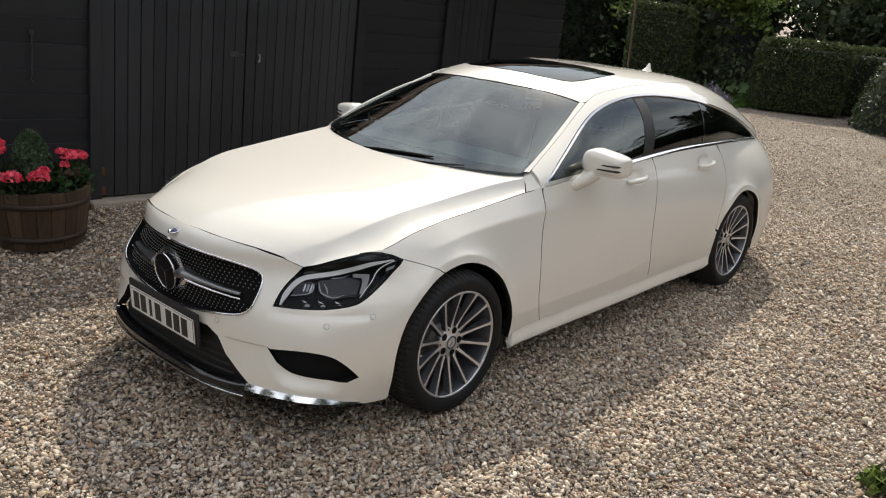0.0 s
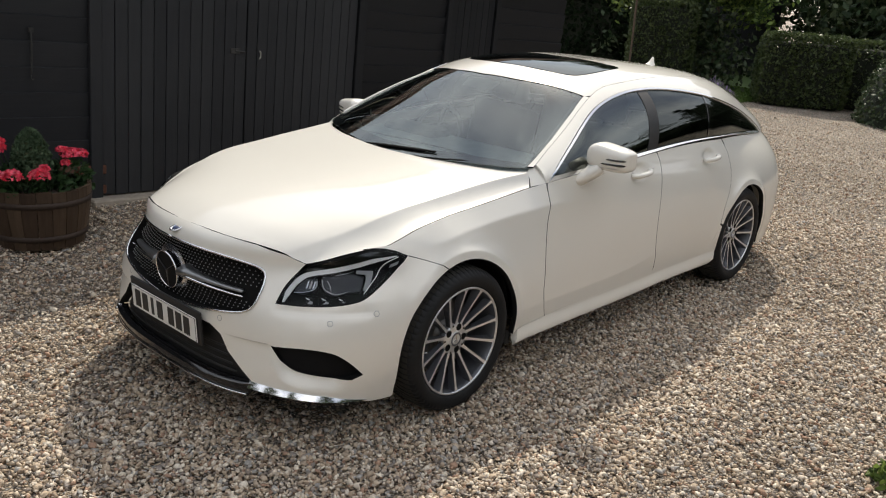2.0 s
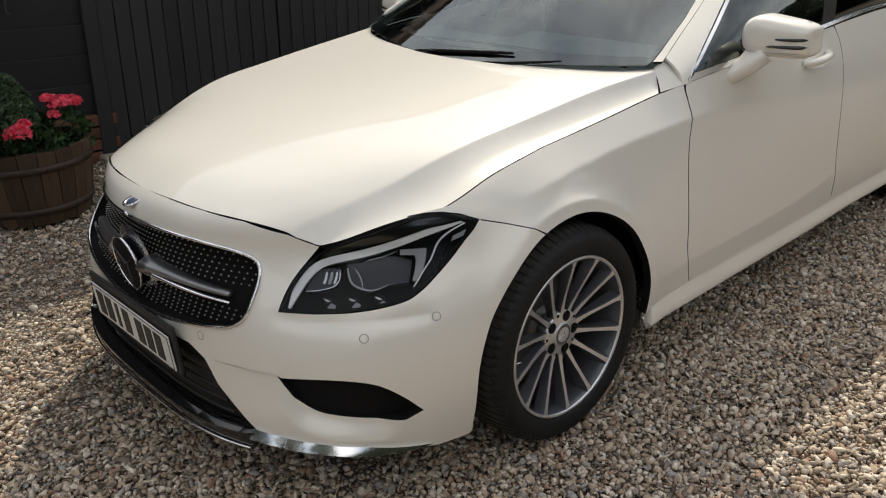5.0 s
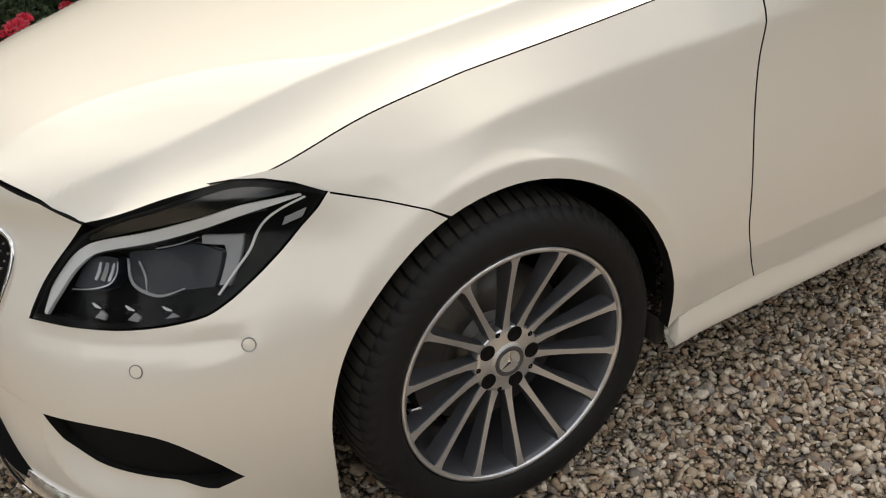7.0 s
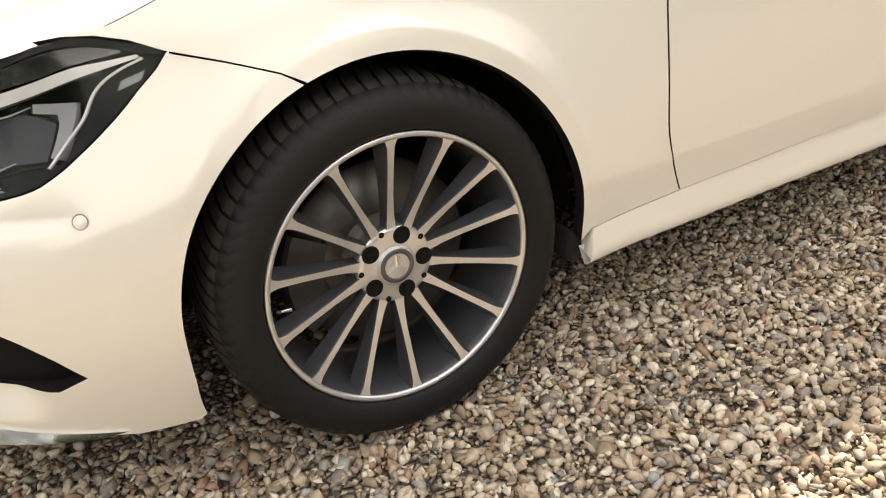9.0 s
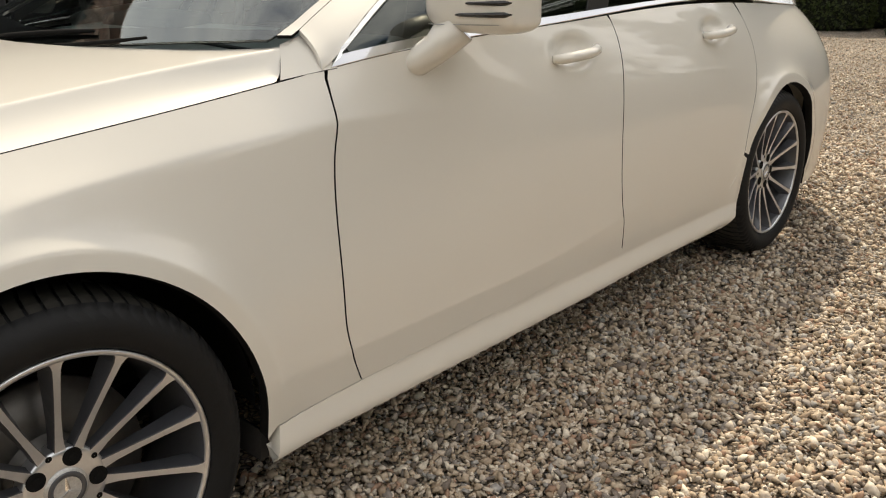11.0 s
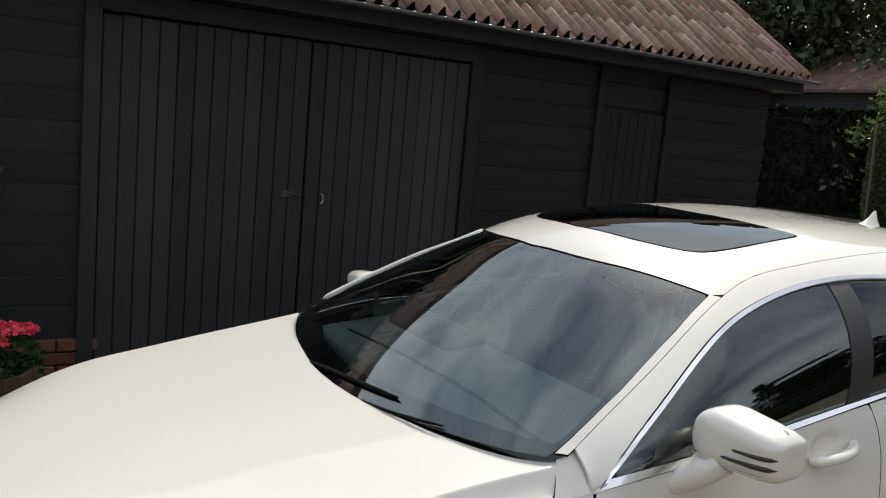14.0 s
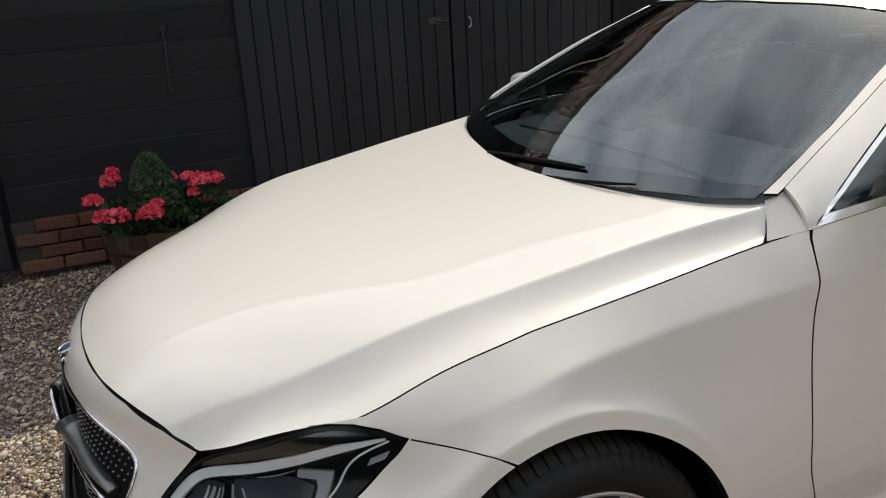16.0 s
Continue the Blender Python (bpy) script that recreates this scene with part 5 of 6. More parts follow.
# mirrors, handles
for sg in (-1, 1):
    drop = 0 if sg < 0 else -.06
    bm = bmesh.new()
    bmesh.ops.create_uvsphere(bm, u_segments=48, v_segments=32, radius=1)
    for v in bm.verts:
        x, y, z = v.co
        k = (abs(x) ** 3.4 + abs(y) ** (5.5 if y > 0 else 3.2) + abs(z) ** 3.4) ** (-1 / 3.6)
        x, y, z = max(-1, min(1, x * k)), max(-1.02, min(1.02, y * k)), max(-1, min(1, z * k))
        w = (y + 1) / 2
        top = .073 - .028 * max(0, (w - .25) / .75)
        zz = z * (top if z > 0 else .068 - .012 * (1 - w))
        xx = x * (.085 - .012 * w) + .042 * w
        if x > .55:
            xx = (.55 + (x - .55) * .3) * (.085 - .012 * w) + .042 * w
        v.co = Vector((.955 + xx, sg * (.950 + y * .106), 1.071 + zz + drop))
    if sg < 0:
        bmesh.ops.reverse_faces(bm, faces=bm.faces)
    bmesh.ops.recalc_face_normals(bm, faces=bm.faces)
    mir = part("door_mirror", bm, PAINT, car, "white door mirror with a slim dark indicator", True)

    def front_x(y, z):
        u = (y - .950) / .106
        w = (u + 1) / 2
        a = abs(z - 1.071) / .070
        f = max(1 - min(.98, abs(u)) ** (5.5 if u > 0 else 3.2) - min(.9, a) ** 3.4, .03) ** (1 / 3.4)
        return .955 - f * (.085 - .012 * w) + .042 * w
    for z0, y0, r in ((1.073, .966, .0056), (1.050, .943, .0062)):
        bm = bmesh.new()
        ys = np.linspace(y0, 1.050, 12)
        tube(bm, [(front_x(y, z0) - .0005, sg * y, z0 + drop) for y in ys], [.0016] + [r * (.6 + .5 * i / 11) for i in range(1, 12)], 6)
        part("indicator", bm, GLOSS_BLACK, mir, "", True)
    bm = bmesh.new()
    tube(bm, [(front_x(y, 1.030) - .0002, sg * y, 1.030 + drop) for y in np.linspace(.86, 1.050, 14)], .0009, 4)
    part("housing_seam", bm, PIN, mir)
    bm = bmesh.new()
    tube(bm, [(.872, sg * .785, .930 + drop * .3), (.892, sg * .838, .950 + drop * .5), (.918, sg * .872, .980 + drop * .8), (.945, sg * .905, 1.024 + drop)], [.042, .043, .047, .060], 14, flat=.75)
    part("mirror_foot", bm, PAINT, mir, "", True)
    bm = bmesh.new()
    box(bm, (.004, .17, .100), pose(1.012, sg * .950, 1.072 + drop, 0, 0, sg * 8), .002)
    part("mirror_glass", bm, CHROME, mir)
    for x0 in (1.375, 2.245):
        xs = np.linspace(x0, x0 + .215, 12)
        zs = .912 + .012 * (xs - x0) / .2
        y = [max(float(half_width(a, .865)), float(half_width(a, b))) - .012 for a, b in zip(xs, zs)]
        bm = bmesh.new()
        tube(bm, [(a, sg * (c + .034 * math.sin(math.pi * min(1, max(0, i / 11 * 1.08))) ** .5), b) for i, (a, b, c) in enumerate(zip(xs, zs, y))], [.012] + [.0165] * 10 + [.012], 12, flat=.85)
        h = part("door_handle", bm, PAINT, car, "", True)


# wipers
for pts, rad in (([(.402, .20), (.410, .10), (.421, -.03), (.436, -.15), (.452, -.255)], .0065), ([(.396, -.16), (.414, -.27), (.442, -.38), (.468, -.455)], .0045)):
    bm = bmesh.new()
    tube(bm, [(x, y, float(cab_z(np.float64(x), y)) + .006) for x, y in pts], [rad * .7] + [rad] * (len(pts) - 2) + [rad * .6], 8)
    part("wiper", bm, DARK, car, "", True)
panel("cowl", [(.37, -.58), (.46, -.56), (.56, -.66), (.60, -.72)][:1] + [(.36, -.3), (.36, .3), (.42, .6), (.60, .70), (.66, .69), (.60, .55), (.50, .3), (.48, 0), (.50, -.3), (.60, -.55), (.66, -.69), (.60, -.70), (.45, -.6)], lambda x, y: (x, y, .955 + 0 * x), lambda x, y, z: (0 * x, 0 * x, 1 + 0 * x), BLACK, car, step=.08, lip=False)


# wheels
def wheel(cx, sg, phase, bolt):
    """A wheel whose outer face looks along z of its own frame; the axle lies on z."""
    m = pose(cx, sg * .899, WHEEL_Z) @ (pose(0, 0, 0, 90, 0, 0) if sg < 0 else pose(0, 0, 0, -90, 0, 0))
    bm = bmesh.new()
    lathe(bm, [(.2505, -.012), (.2505, -.002), (.247, 0), (.243, -.001), (.240, -.005), (.236, -.020), (.226, -.06), (.220, -.14), (.232, -.19), (.252, -.195)], 96, m)
    wh = part("wheel", bm, [GREY_ALLOY], car, "grey alloy wheel with fourteen bright-faced spokes", True)
    bm = bmesh.new()
    lathe(bm, [(.2495, -.006), (.2497, .0012), (.2460, .0022), (.2405, .0008), (.2395, -.004)], 96, m)
    part("rim_edge", bm, MACHINED, wh, "", True)
    bm = bmesh.new()
    prof = [(.245, -.20), (.268, -.222), (.300, -.228), (.322, -.218), (.331, -.195), (.3335, -.165), (.334, -.140), (.326, -.136), (.326, -.128), (.334, -.124), (.3335, -.065), (.331, -.036), (.325, -.014), (.314, .002), (.298, .012), (.280, .0135), (.264, .009), (.256, .0045), (.2525, .001), (.250, -.008)]
    blocks = 76
    rings = []
    for i in range(blocks):
        for part_, sunk in ((0, 0), (.77, 0), (.80, 1), (.97, 1)):
            ring_ = []
            for j, (r, h) in enumerate(prof):
                a = math.tau * (i + part_ + (3.2 * (h + .11) * (1 - 4 * abs(h + .11)) if 3 <= j <= 13 else 0) * 4) / blocks
                if sunk and 3 <= j <= 12:
                    r -= .007 if j <= 10 else .002
                ring_.append(bm.verts.new((r * math.cos(a), r * math.sin(a), h)))
            rings.append(ring_)
    n = len(rings)
    for i in range(n):
        a, b = rings[i], rings[(i + 1) % n]
        for j in range(len(prof) - 1):
            bm.faces.new((a[j], b[j], b[j + 1], a[j + 1]))
    bmesh.ops.transform(bm, matrix=m, verts=bm.verts)
    ty = part("tyre", bm, [RUBBER, TREAD], wh, "black low-profile road tyre", True)
    ty.data.polygons.foreach_set("use_smooth", [not (3 <= (k % (len(prof) - 1)) <= 11) for k in range(len(ty.data.polygons))])
    ty.data.polygons.foreach_set("material_index", [int(3 <= k % (len(prof) - 1) <= 11 and k // (len(prof) - 1) % 4 == 0) for k in range(len(ty.data.polygons))])
    # spokes
    bm = bmesh.new()
    st = [(.050, .0120, .024, -.0400), (.072, .0085, .024, -.0395), (.095, .0066, .024, -.0365), (.13, .0055, .026, -.0290), (.17, .0053, .029, -.0190), (.205, .0058, .032, -.0100), (.226, .0066, .034, -.0045), (.236, .0095, .034, -.0022), (.2425, .0150, .034, -.0010)]
    rings = []
    for r, w, d, h in st:
        b = w + .002 + .0085 * min(1, max(0, (r - .08) / .13)) ** 1.4
        rings.append([bm.verts.new(c) for c in ((r, -w, h), (r, w, h), (r, w + .0012, h - .002), (r, b, h - d), (r, -b, h - d), (r, -w - .0012, h - .002))])
    for a, b in zip(rings, rings[1:]):
        for k in range(6):
            f = bm.faces.new((a[k], b[k], b[(k + 1) % 6], a[(k + 1) % 6]))
            f.material_index = 0 if k == 0 else 1
    bmesh.ops.recalc_face_normals(bm, faces=bm.faces)
    first = None
    for k in range(14):
        mm = m @ pose(0, 0, 0, 0, 0, phase + k * 360 / 14)
        if first is None:
            first = part("spoke", bm, [MACHINED, GREY_ALLOY], wh)
            first.matrix_world = mm
        else:
            o = new("spoke", first.data)
            o.parent = wh
            o.matrix_world = mm
    # hub with bolts and cap
    bm = bmesh.new()
    lathe(bm, [(.036, -.037), (.042, -.0385), (.060, -.0388), (.069, -.0395), (.073, -.044), (.070, -.075)], 56, m)
    part("hub", bm, MACHINED, wh, "", True)
    for k in range(5):
        bm = bmesh.new()
        mm = m @ pose(0, 0, 0, 0, 0, bolt + 72 * k) @ pose(.0555, 0, -.0384)
        lathe(bm, [(.0005, .0002), (.0150, .0003), (.0162, .0012), (.0166, 0)], 18, mm)
        part("bolt_seat", bm, DARK, wh, "", True)
        bm = bmesh.new()
        lathe(bm, [(.0005, .002), (.0075, .002), (.008, .0)], 6, mm)
        part("wheel_bolt", bm, DARK, wh)
        bm = bmesh.new()
        lathe(bm, [(.0005, .0005), (.0050, .0006), (.0056, 0)], 10, m @ pose(0, 0, 0, 0, 0, bolt + 36 + 72 * k) @ pose(.066, 0, -.0388))
        part("hub_hole", bm, DARK, wh)
    bm = bmesh.new()
    lathe(bm, [(.0005, -.031), (.030, -.0315), (.0365, -.0332), (.0385, -.040)], 40, m)
    cap = part("centre_cap", bm, CAP, wh, "", True)
    bm = bmesh.new()
    lathe(bm, [(.0235, -.0316), (.0238, -.0306), (.0320, -.0310), (.0325, -.0320)], 40, m)
    part("cap_ring", bm, GREY_ALLOY, cap, "", True)
    bm = bmesh.new()
    for k in range(3):
        a = radians(90 + 120 * k)
        tube(bm, [m @ Vector((r * math.cos(a), r * math.sin(a), -.0306)) for r in (0, .011, .023)], [.0046, .0030, .0010], 4, flat=.4)
    part("cap_star", bm, CHROME, cap)
    bm = bmesh.new()
    va = radians(180)
    tube(bm, [m @ Vector((r * math.cos(va), r * math.sin(va), -.02 + (.222 - r) * .3)) for r in (.226, .214, .203)], [.004, .003, .0032], 8)
    part("valve", bm, SATIN, wh, "", True)
    bm = bmesh.new()
    lathe(bm, [(.075, -.105), (.172, -.105), (.172, -.132), (.075, -.132), (.07, -.085), (.03, -.08), (.001, -.08)], 48, m)
    part("brake_disc", bm, DISC, car, "", True)
    bm = bmesh.new()
    lathe(bm, [(.118, -.078), (.185, -.078), (.190, -.088), (.190, -.150), (.185, -.157), (.118, -.157)], 14, m @ pose(0, 0, 0, 0, 0, 150), closed=True, arc=radians(62))
    part("brake_caliper", bm, CALIPER, car)


for cx, ph in ((0, 11.2), (AXLE, 21.0)):
    wheel(cx, -1, ph, -2)
    wheel(cx, 1, -ph, 20)

# floor pan under the body
bm = bmesh.new()
box(bm, (3.6, 1.10, .05), pose(1.45, 0, .23), .02)
box(bm, (1.55, 1.62, .05), pose(1.42, 0, .235), .02)
part("floor_pan", bm, DARK, car)
bm = bmesh.new()
box(bm, (.50, .86, .36), pose(-.42, 0, .43), .03)
box(bm, (.9, 1.1, .5), pose(.1, 0, .55), .03)
part("engine_block", bm, DARK, car)

# cabin
bm = bmesh.new()
box(bm, (.44, 1.36, .12), pose(.84, 0, .915, 0, -4, 0), .05, 4)
box(bm, (.18, 1.36, .30), pose(1.02, 0, .80), .05, 3)
dash = part("dashboard", bm, DASH, car, "grey dashboard", True)
bm = bmesh.new()
box(bm, (.16, .42, .07), pose(.95, .36, .985, 0, -8, 0), .03, 4)
part("binnacle", bm, TRIM_DARK, dash, "", True)
bm = bmesh.new()
tube(bm, [(.70, -.55, .968), (.73, -.2, .978), (.73, .2, .978), (.70, .55, .968)], .005, 6)
part("screen_vent", bm, TRIM_DARK, dash, "", True)
bm = bmesh.new()
WHEEL = pose(1.13, .37, .955, 0, -66, 0)
lathe(bm, [(.180 + .015 * math.cos(a), .015 * math.sin(a)) for a in np.linspace(0, math.tau, 11)[:-1]], 40, WHEEL, closed=True)
lathe(bm, [(.001, .02), (.06, .018), (.075, -.02)], 20, WHEEL)
for a in (0, 180, 270):
    tube(bm, [WHEEL @ pose(0, 0, 0, 0, 0, a + 90) @ Vector((r, 0, 0)) for r in (.06, .175)], .012, 6)
part("steering_wheel", bm, LEATHER, car, "black leather steering wheel", True)
for nm, x0, ys in (("front_seat", 1.62, (-.37, .37)), ("rear_seat", 2.42, (-.36, .36))):
    for yy in ys:
        bm = bmesh.new()
        box(bm, (.50, .50, .16), pose(x0 - .20, yy, .50, 0, -8, 0), .06, 4)
        box(bm, (.15, .48, .60), pose(x0 + .12, yy, .80, 0, 14, 0), .06, 4)
        st = part(nm, bm, LEATHER, car, "dark leather seat", True)
        bm = bmesh.new()
        box(bm, (.09, .26, .17), pose(x0 + .22, yy, 1.19, 0, 8, 0), .04, 4)
        tube(bm, [(x0 + .20, yy - .06, 1.05), (x0 + .215, yy - .06, 1.14)], .006, 6)
        tube(bm, [(x0 + .20, yy + .06, 1.05), (x0 + .215, yy + .06, 1.14)], .006, 6)
        part("headrest", bm, LEATHER, st, "", True)
for sg in (-1, 1):
    bm = bmesh.new()
    box(bm, (1.95, .05, .56), pose(1.63, sg * .755, .64), .02, 2)
    part("door_lining", bm, TRIM_DARK, car, "", True)
bm = bmesh.new()
box(bm, (.72, .10, .05), pose(1.21, .695, .992, -14, -1.5, 0), .02, 3)
part("door_cap", bm, WHITE, car, "pale grey door capping", True)
tag_ = thing("paper_tag", "small white paper tag behind the car windscreen", "paper", m=pose(.885, .69, .985, 0, 0, -52))
bm = bmesh.new()
box(bm, (.002, .050, .086), pose(0, 0, .046, 0, -10, 0), .0008)
part("sheet", bm, PAPER, tag_)
bm = bmesh.new()
box(bm, (.03, .24, .065), pose(1.24, 0, 1.285, 0, 20, 0), .012, 3)
tube(bm, [(1.20, 0, 1.345), (1.23, 0, 1.30)], .012, 8)
box(bm, (.09, .13, .02), pose(1.17, 0, 1.345, 0, 26, 0), .006, 2)
part("inner_mirror", bm, TRIM_DARK, car, "dark rear-view mirror", True)
panel("sensor_cover", [(.955, -.12), (.965, .05), (1.04, .075), (1.06, -.02), (1.05, -.14)], on_top, cab_n, TRIM_DARK, screen, step=.04, off=-.014, depth=.02, label="dark sensor housing behind the screen")
bm = bmesh.new()
box(bm, (.9, 1.2, .04), pose(3.1, 0, .80), .02)
part("load_cover", bm, TRIM_DARK, car)

# the body stands a trifle higher on its far side, the cabin more so
for ob in car.children_recursive:
    if ob.type == "MESH" and ob.name.split(".")[0] not in ("wheel", "tyre", "spoke", "rim_edge", "hub"):
        for v in ob.data.vertices:
            x, y, z = v.co
            if y > 0 and z > .5:
                u = min(1, (z - .5) / .35)
                c = min(1, max(0, (z - .95) / .08))
                dip = math.exp(-((x - 1.16) / .13) ** 2)
                back = min(1, max(0, (x - 1.12) / .36))
                v.co.z = z + (.030 + c * (.095 * back * back * (3 - 2 * back) - .030 * dip)) * y * y * u * u * (3 - 2 * u)


# ---- planting ----
def leaf_sheet(name, centres, size, mat, parent=None, label="", seed=1, long=1.6, up=0.0):
    """Many small bent leaves at the given places, as one mesh."""
    rnd = np.random.RandomState(seed)
    c = np.asarray(centres, float)
    n = len(c)
    a = rnd.normal(size=(n, 3))
    a[:, 2] += up
    a /= np.linalg.norm(a, axis=1)[:, None]
    b = np.cross(a, rnd.normal(size=(n, 3)))
    b /= np.linalg.norm(b, axis=1)[:, None]
    nn = np.cross(a, b)
    s = size * rnd.uniform(.6, 1.35, n)[:, None]
    v = np.stack([c - a * s * long / 2, c + b * s / 2 + nn * s * .14, c + a * s * long / 2, c - b * s / 2 + nn * s * .14], 1).reshape(-1, 3)
    i = np.arange(n)[:, None] * 4
    f = np.concatenate([i + [0, 1, 2], i + [0, 2, 3]], 0)
    me = bpy.data.meshes.new(name)
    me.vertices.add(len(v)), me.vertices.foreach_set("co", v.ravel())
    me.loops.add(f.size), me.loops.foreach_set("vertex_index", f.ravel())
    me.polygons.add(len(f)), me.polygons.foreach_set("loop_start", np.arange(0, f.size, 3))
    me.update(calc_edges=True)
    return tagged(link(name, me, mat, parent, label), kind="stuff")


def hedge(label, corner, turn, size, leaf=.042, count=11000, seed=2, rounded=.12, mat=HEDGE):
    """A clipped hedge: a near-black core, coloured as the shade between the leaves, under an uneven skin of leaves."""
    L, D, Hh = size
    h = thing("hedge", label, "hedge", "clipped hedges", m=pose(*corner, 0, 0, turn))
    # solid filler whose near-black colour stands for the shade inside the hedge
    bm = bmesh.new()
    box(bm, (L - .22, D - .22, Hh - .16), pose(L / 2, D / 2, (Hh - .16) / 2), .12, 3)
    part("core", bm, plain("hedge_inner_shade", (.012, .016, .008), .95, grain=.3), h)
    rnd = np.random.RandomState(seed)
    p = rnd.uniform(-1, 1, (count, 3))
    ax = rnd.choice(3, count, p=[D * Hh / (L * D + D * Hh + L * Hh), L * Hh / (L * D + D * Hh + L * Hh), L * D / (L * D + D * Hh + L * Hh)])
    sgn = np.where(rnd.rand(count) < .5, -1, 1)
    sgn[ax == 2] = 1
    p[np.arange(count), ax] = sgn
    q = np.abs(p) ** 7
    p /= (q.sum(1) ** (1 / 7))[:, None] ** .8
    p += rnd.normal(0, .018, p.shape)
    wob = np.array([noise.noise(Vector(v) * 2.3) for v in p]) * .05 + np.array([noise.noise(Vector(v) * 7) for v in p]) * .025
    p *= (1 + wob)[:, None]
    v = p * np.array([L / 2, D / 2, Hh / 2]) + np.array([L / 2, D / 2, Hh / 2])
    v = v[v[:, 2] > .02]
    leaf_sheet("leaves", v, leaf, mat, h, "", seed)
    return h


def tree(name, label, place, height, spread, clumps, leaves, leaf, mat, seed, low=.3, conical=False):
    """A tapered trunk with limbs and a loose crown of many leaves in uneven clumps."""
    rnd = np.random.RandomState(seed)
    t = thing(name, label, "tree", m=pose(*place))
    bm = bmesh.new()
    tube(bm, [(rnd.normal(0, .04) * k, rnd.normal(0, .04) * k, height * .85 * k / 5) for k in range(6)], [height * .022 * (1 - .15 * k) for k in range(6)], 9)
    cs = []
    for k in range(clumps):
        u = (k + .5) / clumps
        z = height * (low + (1 - low) * u)
        r = spread * ((1 - u) ** .8 if conical else math.sin(math.pi * (.18 + .78 * u)) ** .7)
        a = k * 2.4 + rnd.uniform(-.4, .4)
        d = r * rnd.uniform(.35, .85)
        c = np.array([d * math.cos(a), d * math.sin(a), z])
        cs.append((c, max(.25, r * rnd.uniform(.40, .62))))
        tube(bm, [(0, 0, z * .8), tuple(c * (.6, .6, .95)), tuple(c)], [height * .007, height * .005, .012], 5)
    part("trunk", bm, BARK, t)
    pts = []
    for c, r in cs:
        n = leaves // clumps
        v = rnd.normal(size=(n, 3))
        v /= np.linalg.norm(v, axis=1)[:, None]
        rad = r * rnd.uniform(.35, 1.08, n) ** .5
        pts.append(c + v * rad[:, None] * (1, 1, .72))
    leaf_sheet("crown", np.concatenate(pts), leaf, mat, t, "", seed)
    return t


# tub with geraniums and a small conifer
TUB = (-.43, 2.42, .03)
tub = thing("barrel_planter", "weathered oak half-barrel planter with iron hoops", "planter", m=pose(*TUB))
prof = [(0, .268), (.10, .290), (.22, .310), (.33, .322), (.385, .324)]
staves = 22
rb = random.Random(9)
for k in range(staves):
    a0, a1 = math.tau * k / staves + .006, math.tau * (k + 1) / staves - .006
    bm = bmesh.new()
    dr = rb.uniform(-.003, .003)
    cols = []
    for z, r in prof:
        z2 = z + (rb.uniform(-.006, .006) if z > .3 else 0)
        cols.append([bm.verts.new(((r + dr - o) * math.cos(a), (r + dr - o) * math.sin(a), z2)) for a, o in ((a0, 0), ((a0 + a1) / 2, -.001), (a1, 0), (a1, .024), (a0, .024))])
    for p, q in zip(cols, cols[1:]):
        for i in range(5):
            bm.faces.new((p[i], p[(i + 1) % 5], q[(i + 1) % 5], q[i]))
    bm.faces.new(cols[-1]), bm.faces.new(cols[0][::-1])
    part("stave", bm, BARREL, tub)
for z, r in ((.075, .287), (.30, .321)):
    bm = bmesh.new()
    lathe(bm, [(r - .004, z - .018), (r + .004, z - .018), (r + .007, z + .018), (r - .002, z + .018)], 48, closed=True)
    part("hoop", bm, IRON, tub, "dark iron hoop", True)
bm = bmesh.new()
lathe(bm, [(.0005, .352), (.15, .350), (.305, .335)], 30)
part("soil", bm, SOIL, tub)


def geranium(heads, bush, seed):
    """A geranium: stalks, round dark leaves and heads of many pink petals. Places are in the frame of the tub."""
    rnd = np.random.RandomState(seed)
    g = thing("geranium", "pink-red geranium in flower above the barrel rim", "flower", "geraniums in the barrel", m=pose(*TUB))
    bm = bmesh.new()
    for hx, hy, hz, r in heads:
        tube(bm, [(hx * .45, hy * .45, .34), (hx * .8, hy * .8, (.34 + hz) / 2), (hx, hy, hz - r * .4)], .004, 5)
    tagged(part("stalks", bm, LEAF, g), kind="stuff")
    pts = []
    for bx, by, bz, r, n in bush:
        v = rnd.normal(size=(n, 3))
        v /= np.linalg.norm(v, axis=1)[:, None]
        pts.append(np.array((bx, by, bz)) + v * (r * rnd.uniform(.4, 1, n) ** .5)[:, None] * (1, 1, .75))
    leaf_sheet("leaves", np.concatenate(pts), .034, LEAF, g, "", seed, 1.05, .0)
    for hx, hy, hz, r in heads:
        r *= 1.18
        n = 190
        v = rnd.normal(size=(n, 3))
        v /= np.linalg.norm(v, axis=1)[:, None]
        v[:, 2] = np.abs(v[:, 2]) * 1.0 - .35
        c = np.array((hx, hy, hz)) + v * r * rnd.uniform(.75, 1.05, (n, 1)) * (1, 1, .85)
        leaf_sheet("flower_head", c, .021, PETAL, g, "", seed + int(hz * 1000), 1.1)
    return g


def rel(x, y, z):
    return x - TUB[0], y - TUB[1], z - TUB[2]


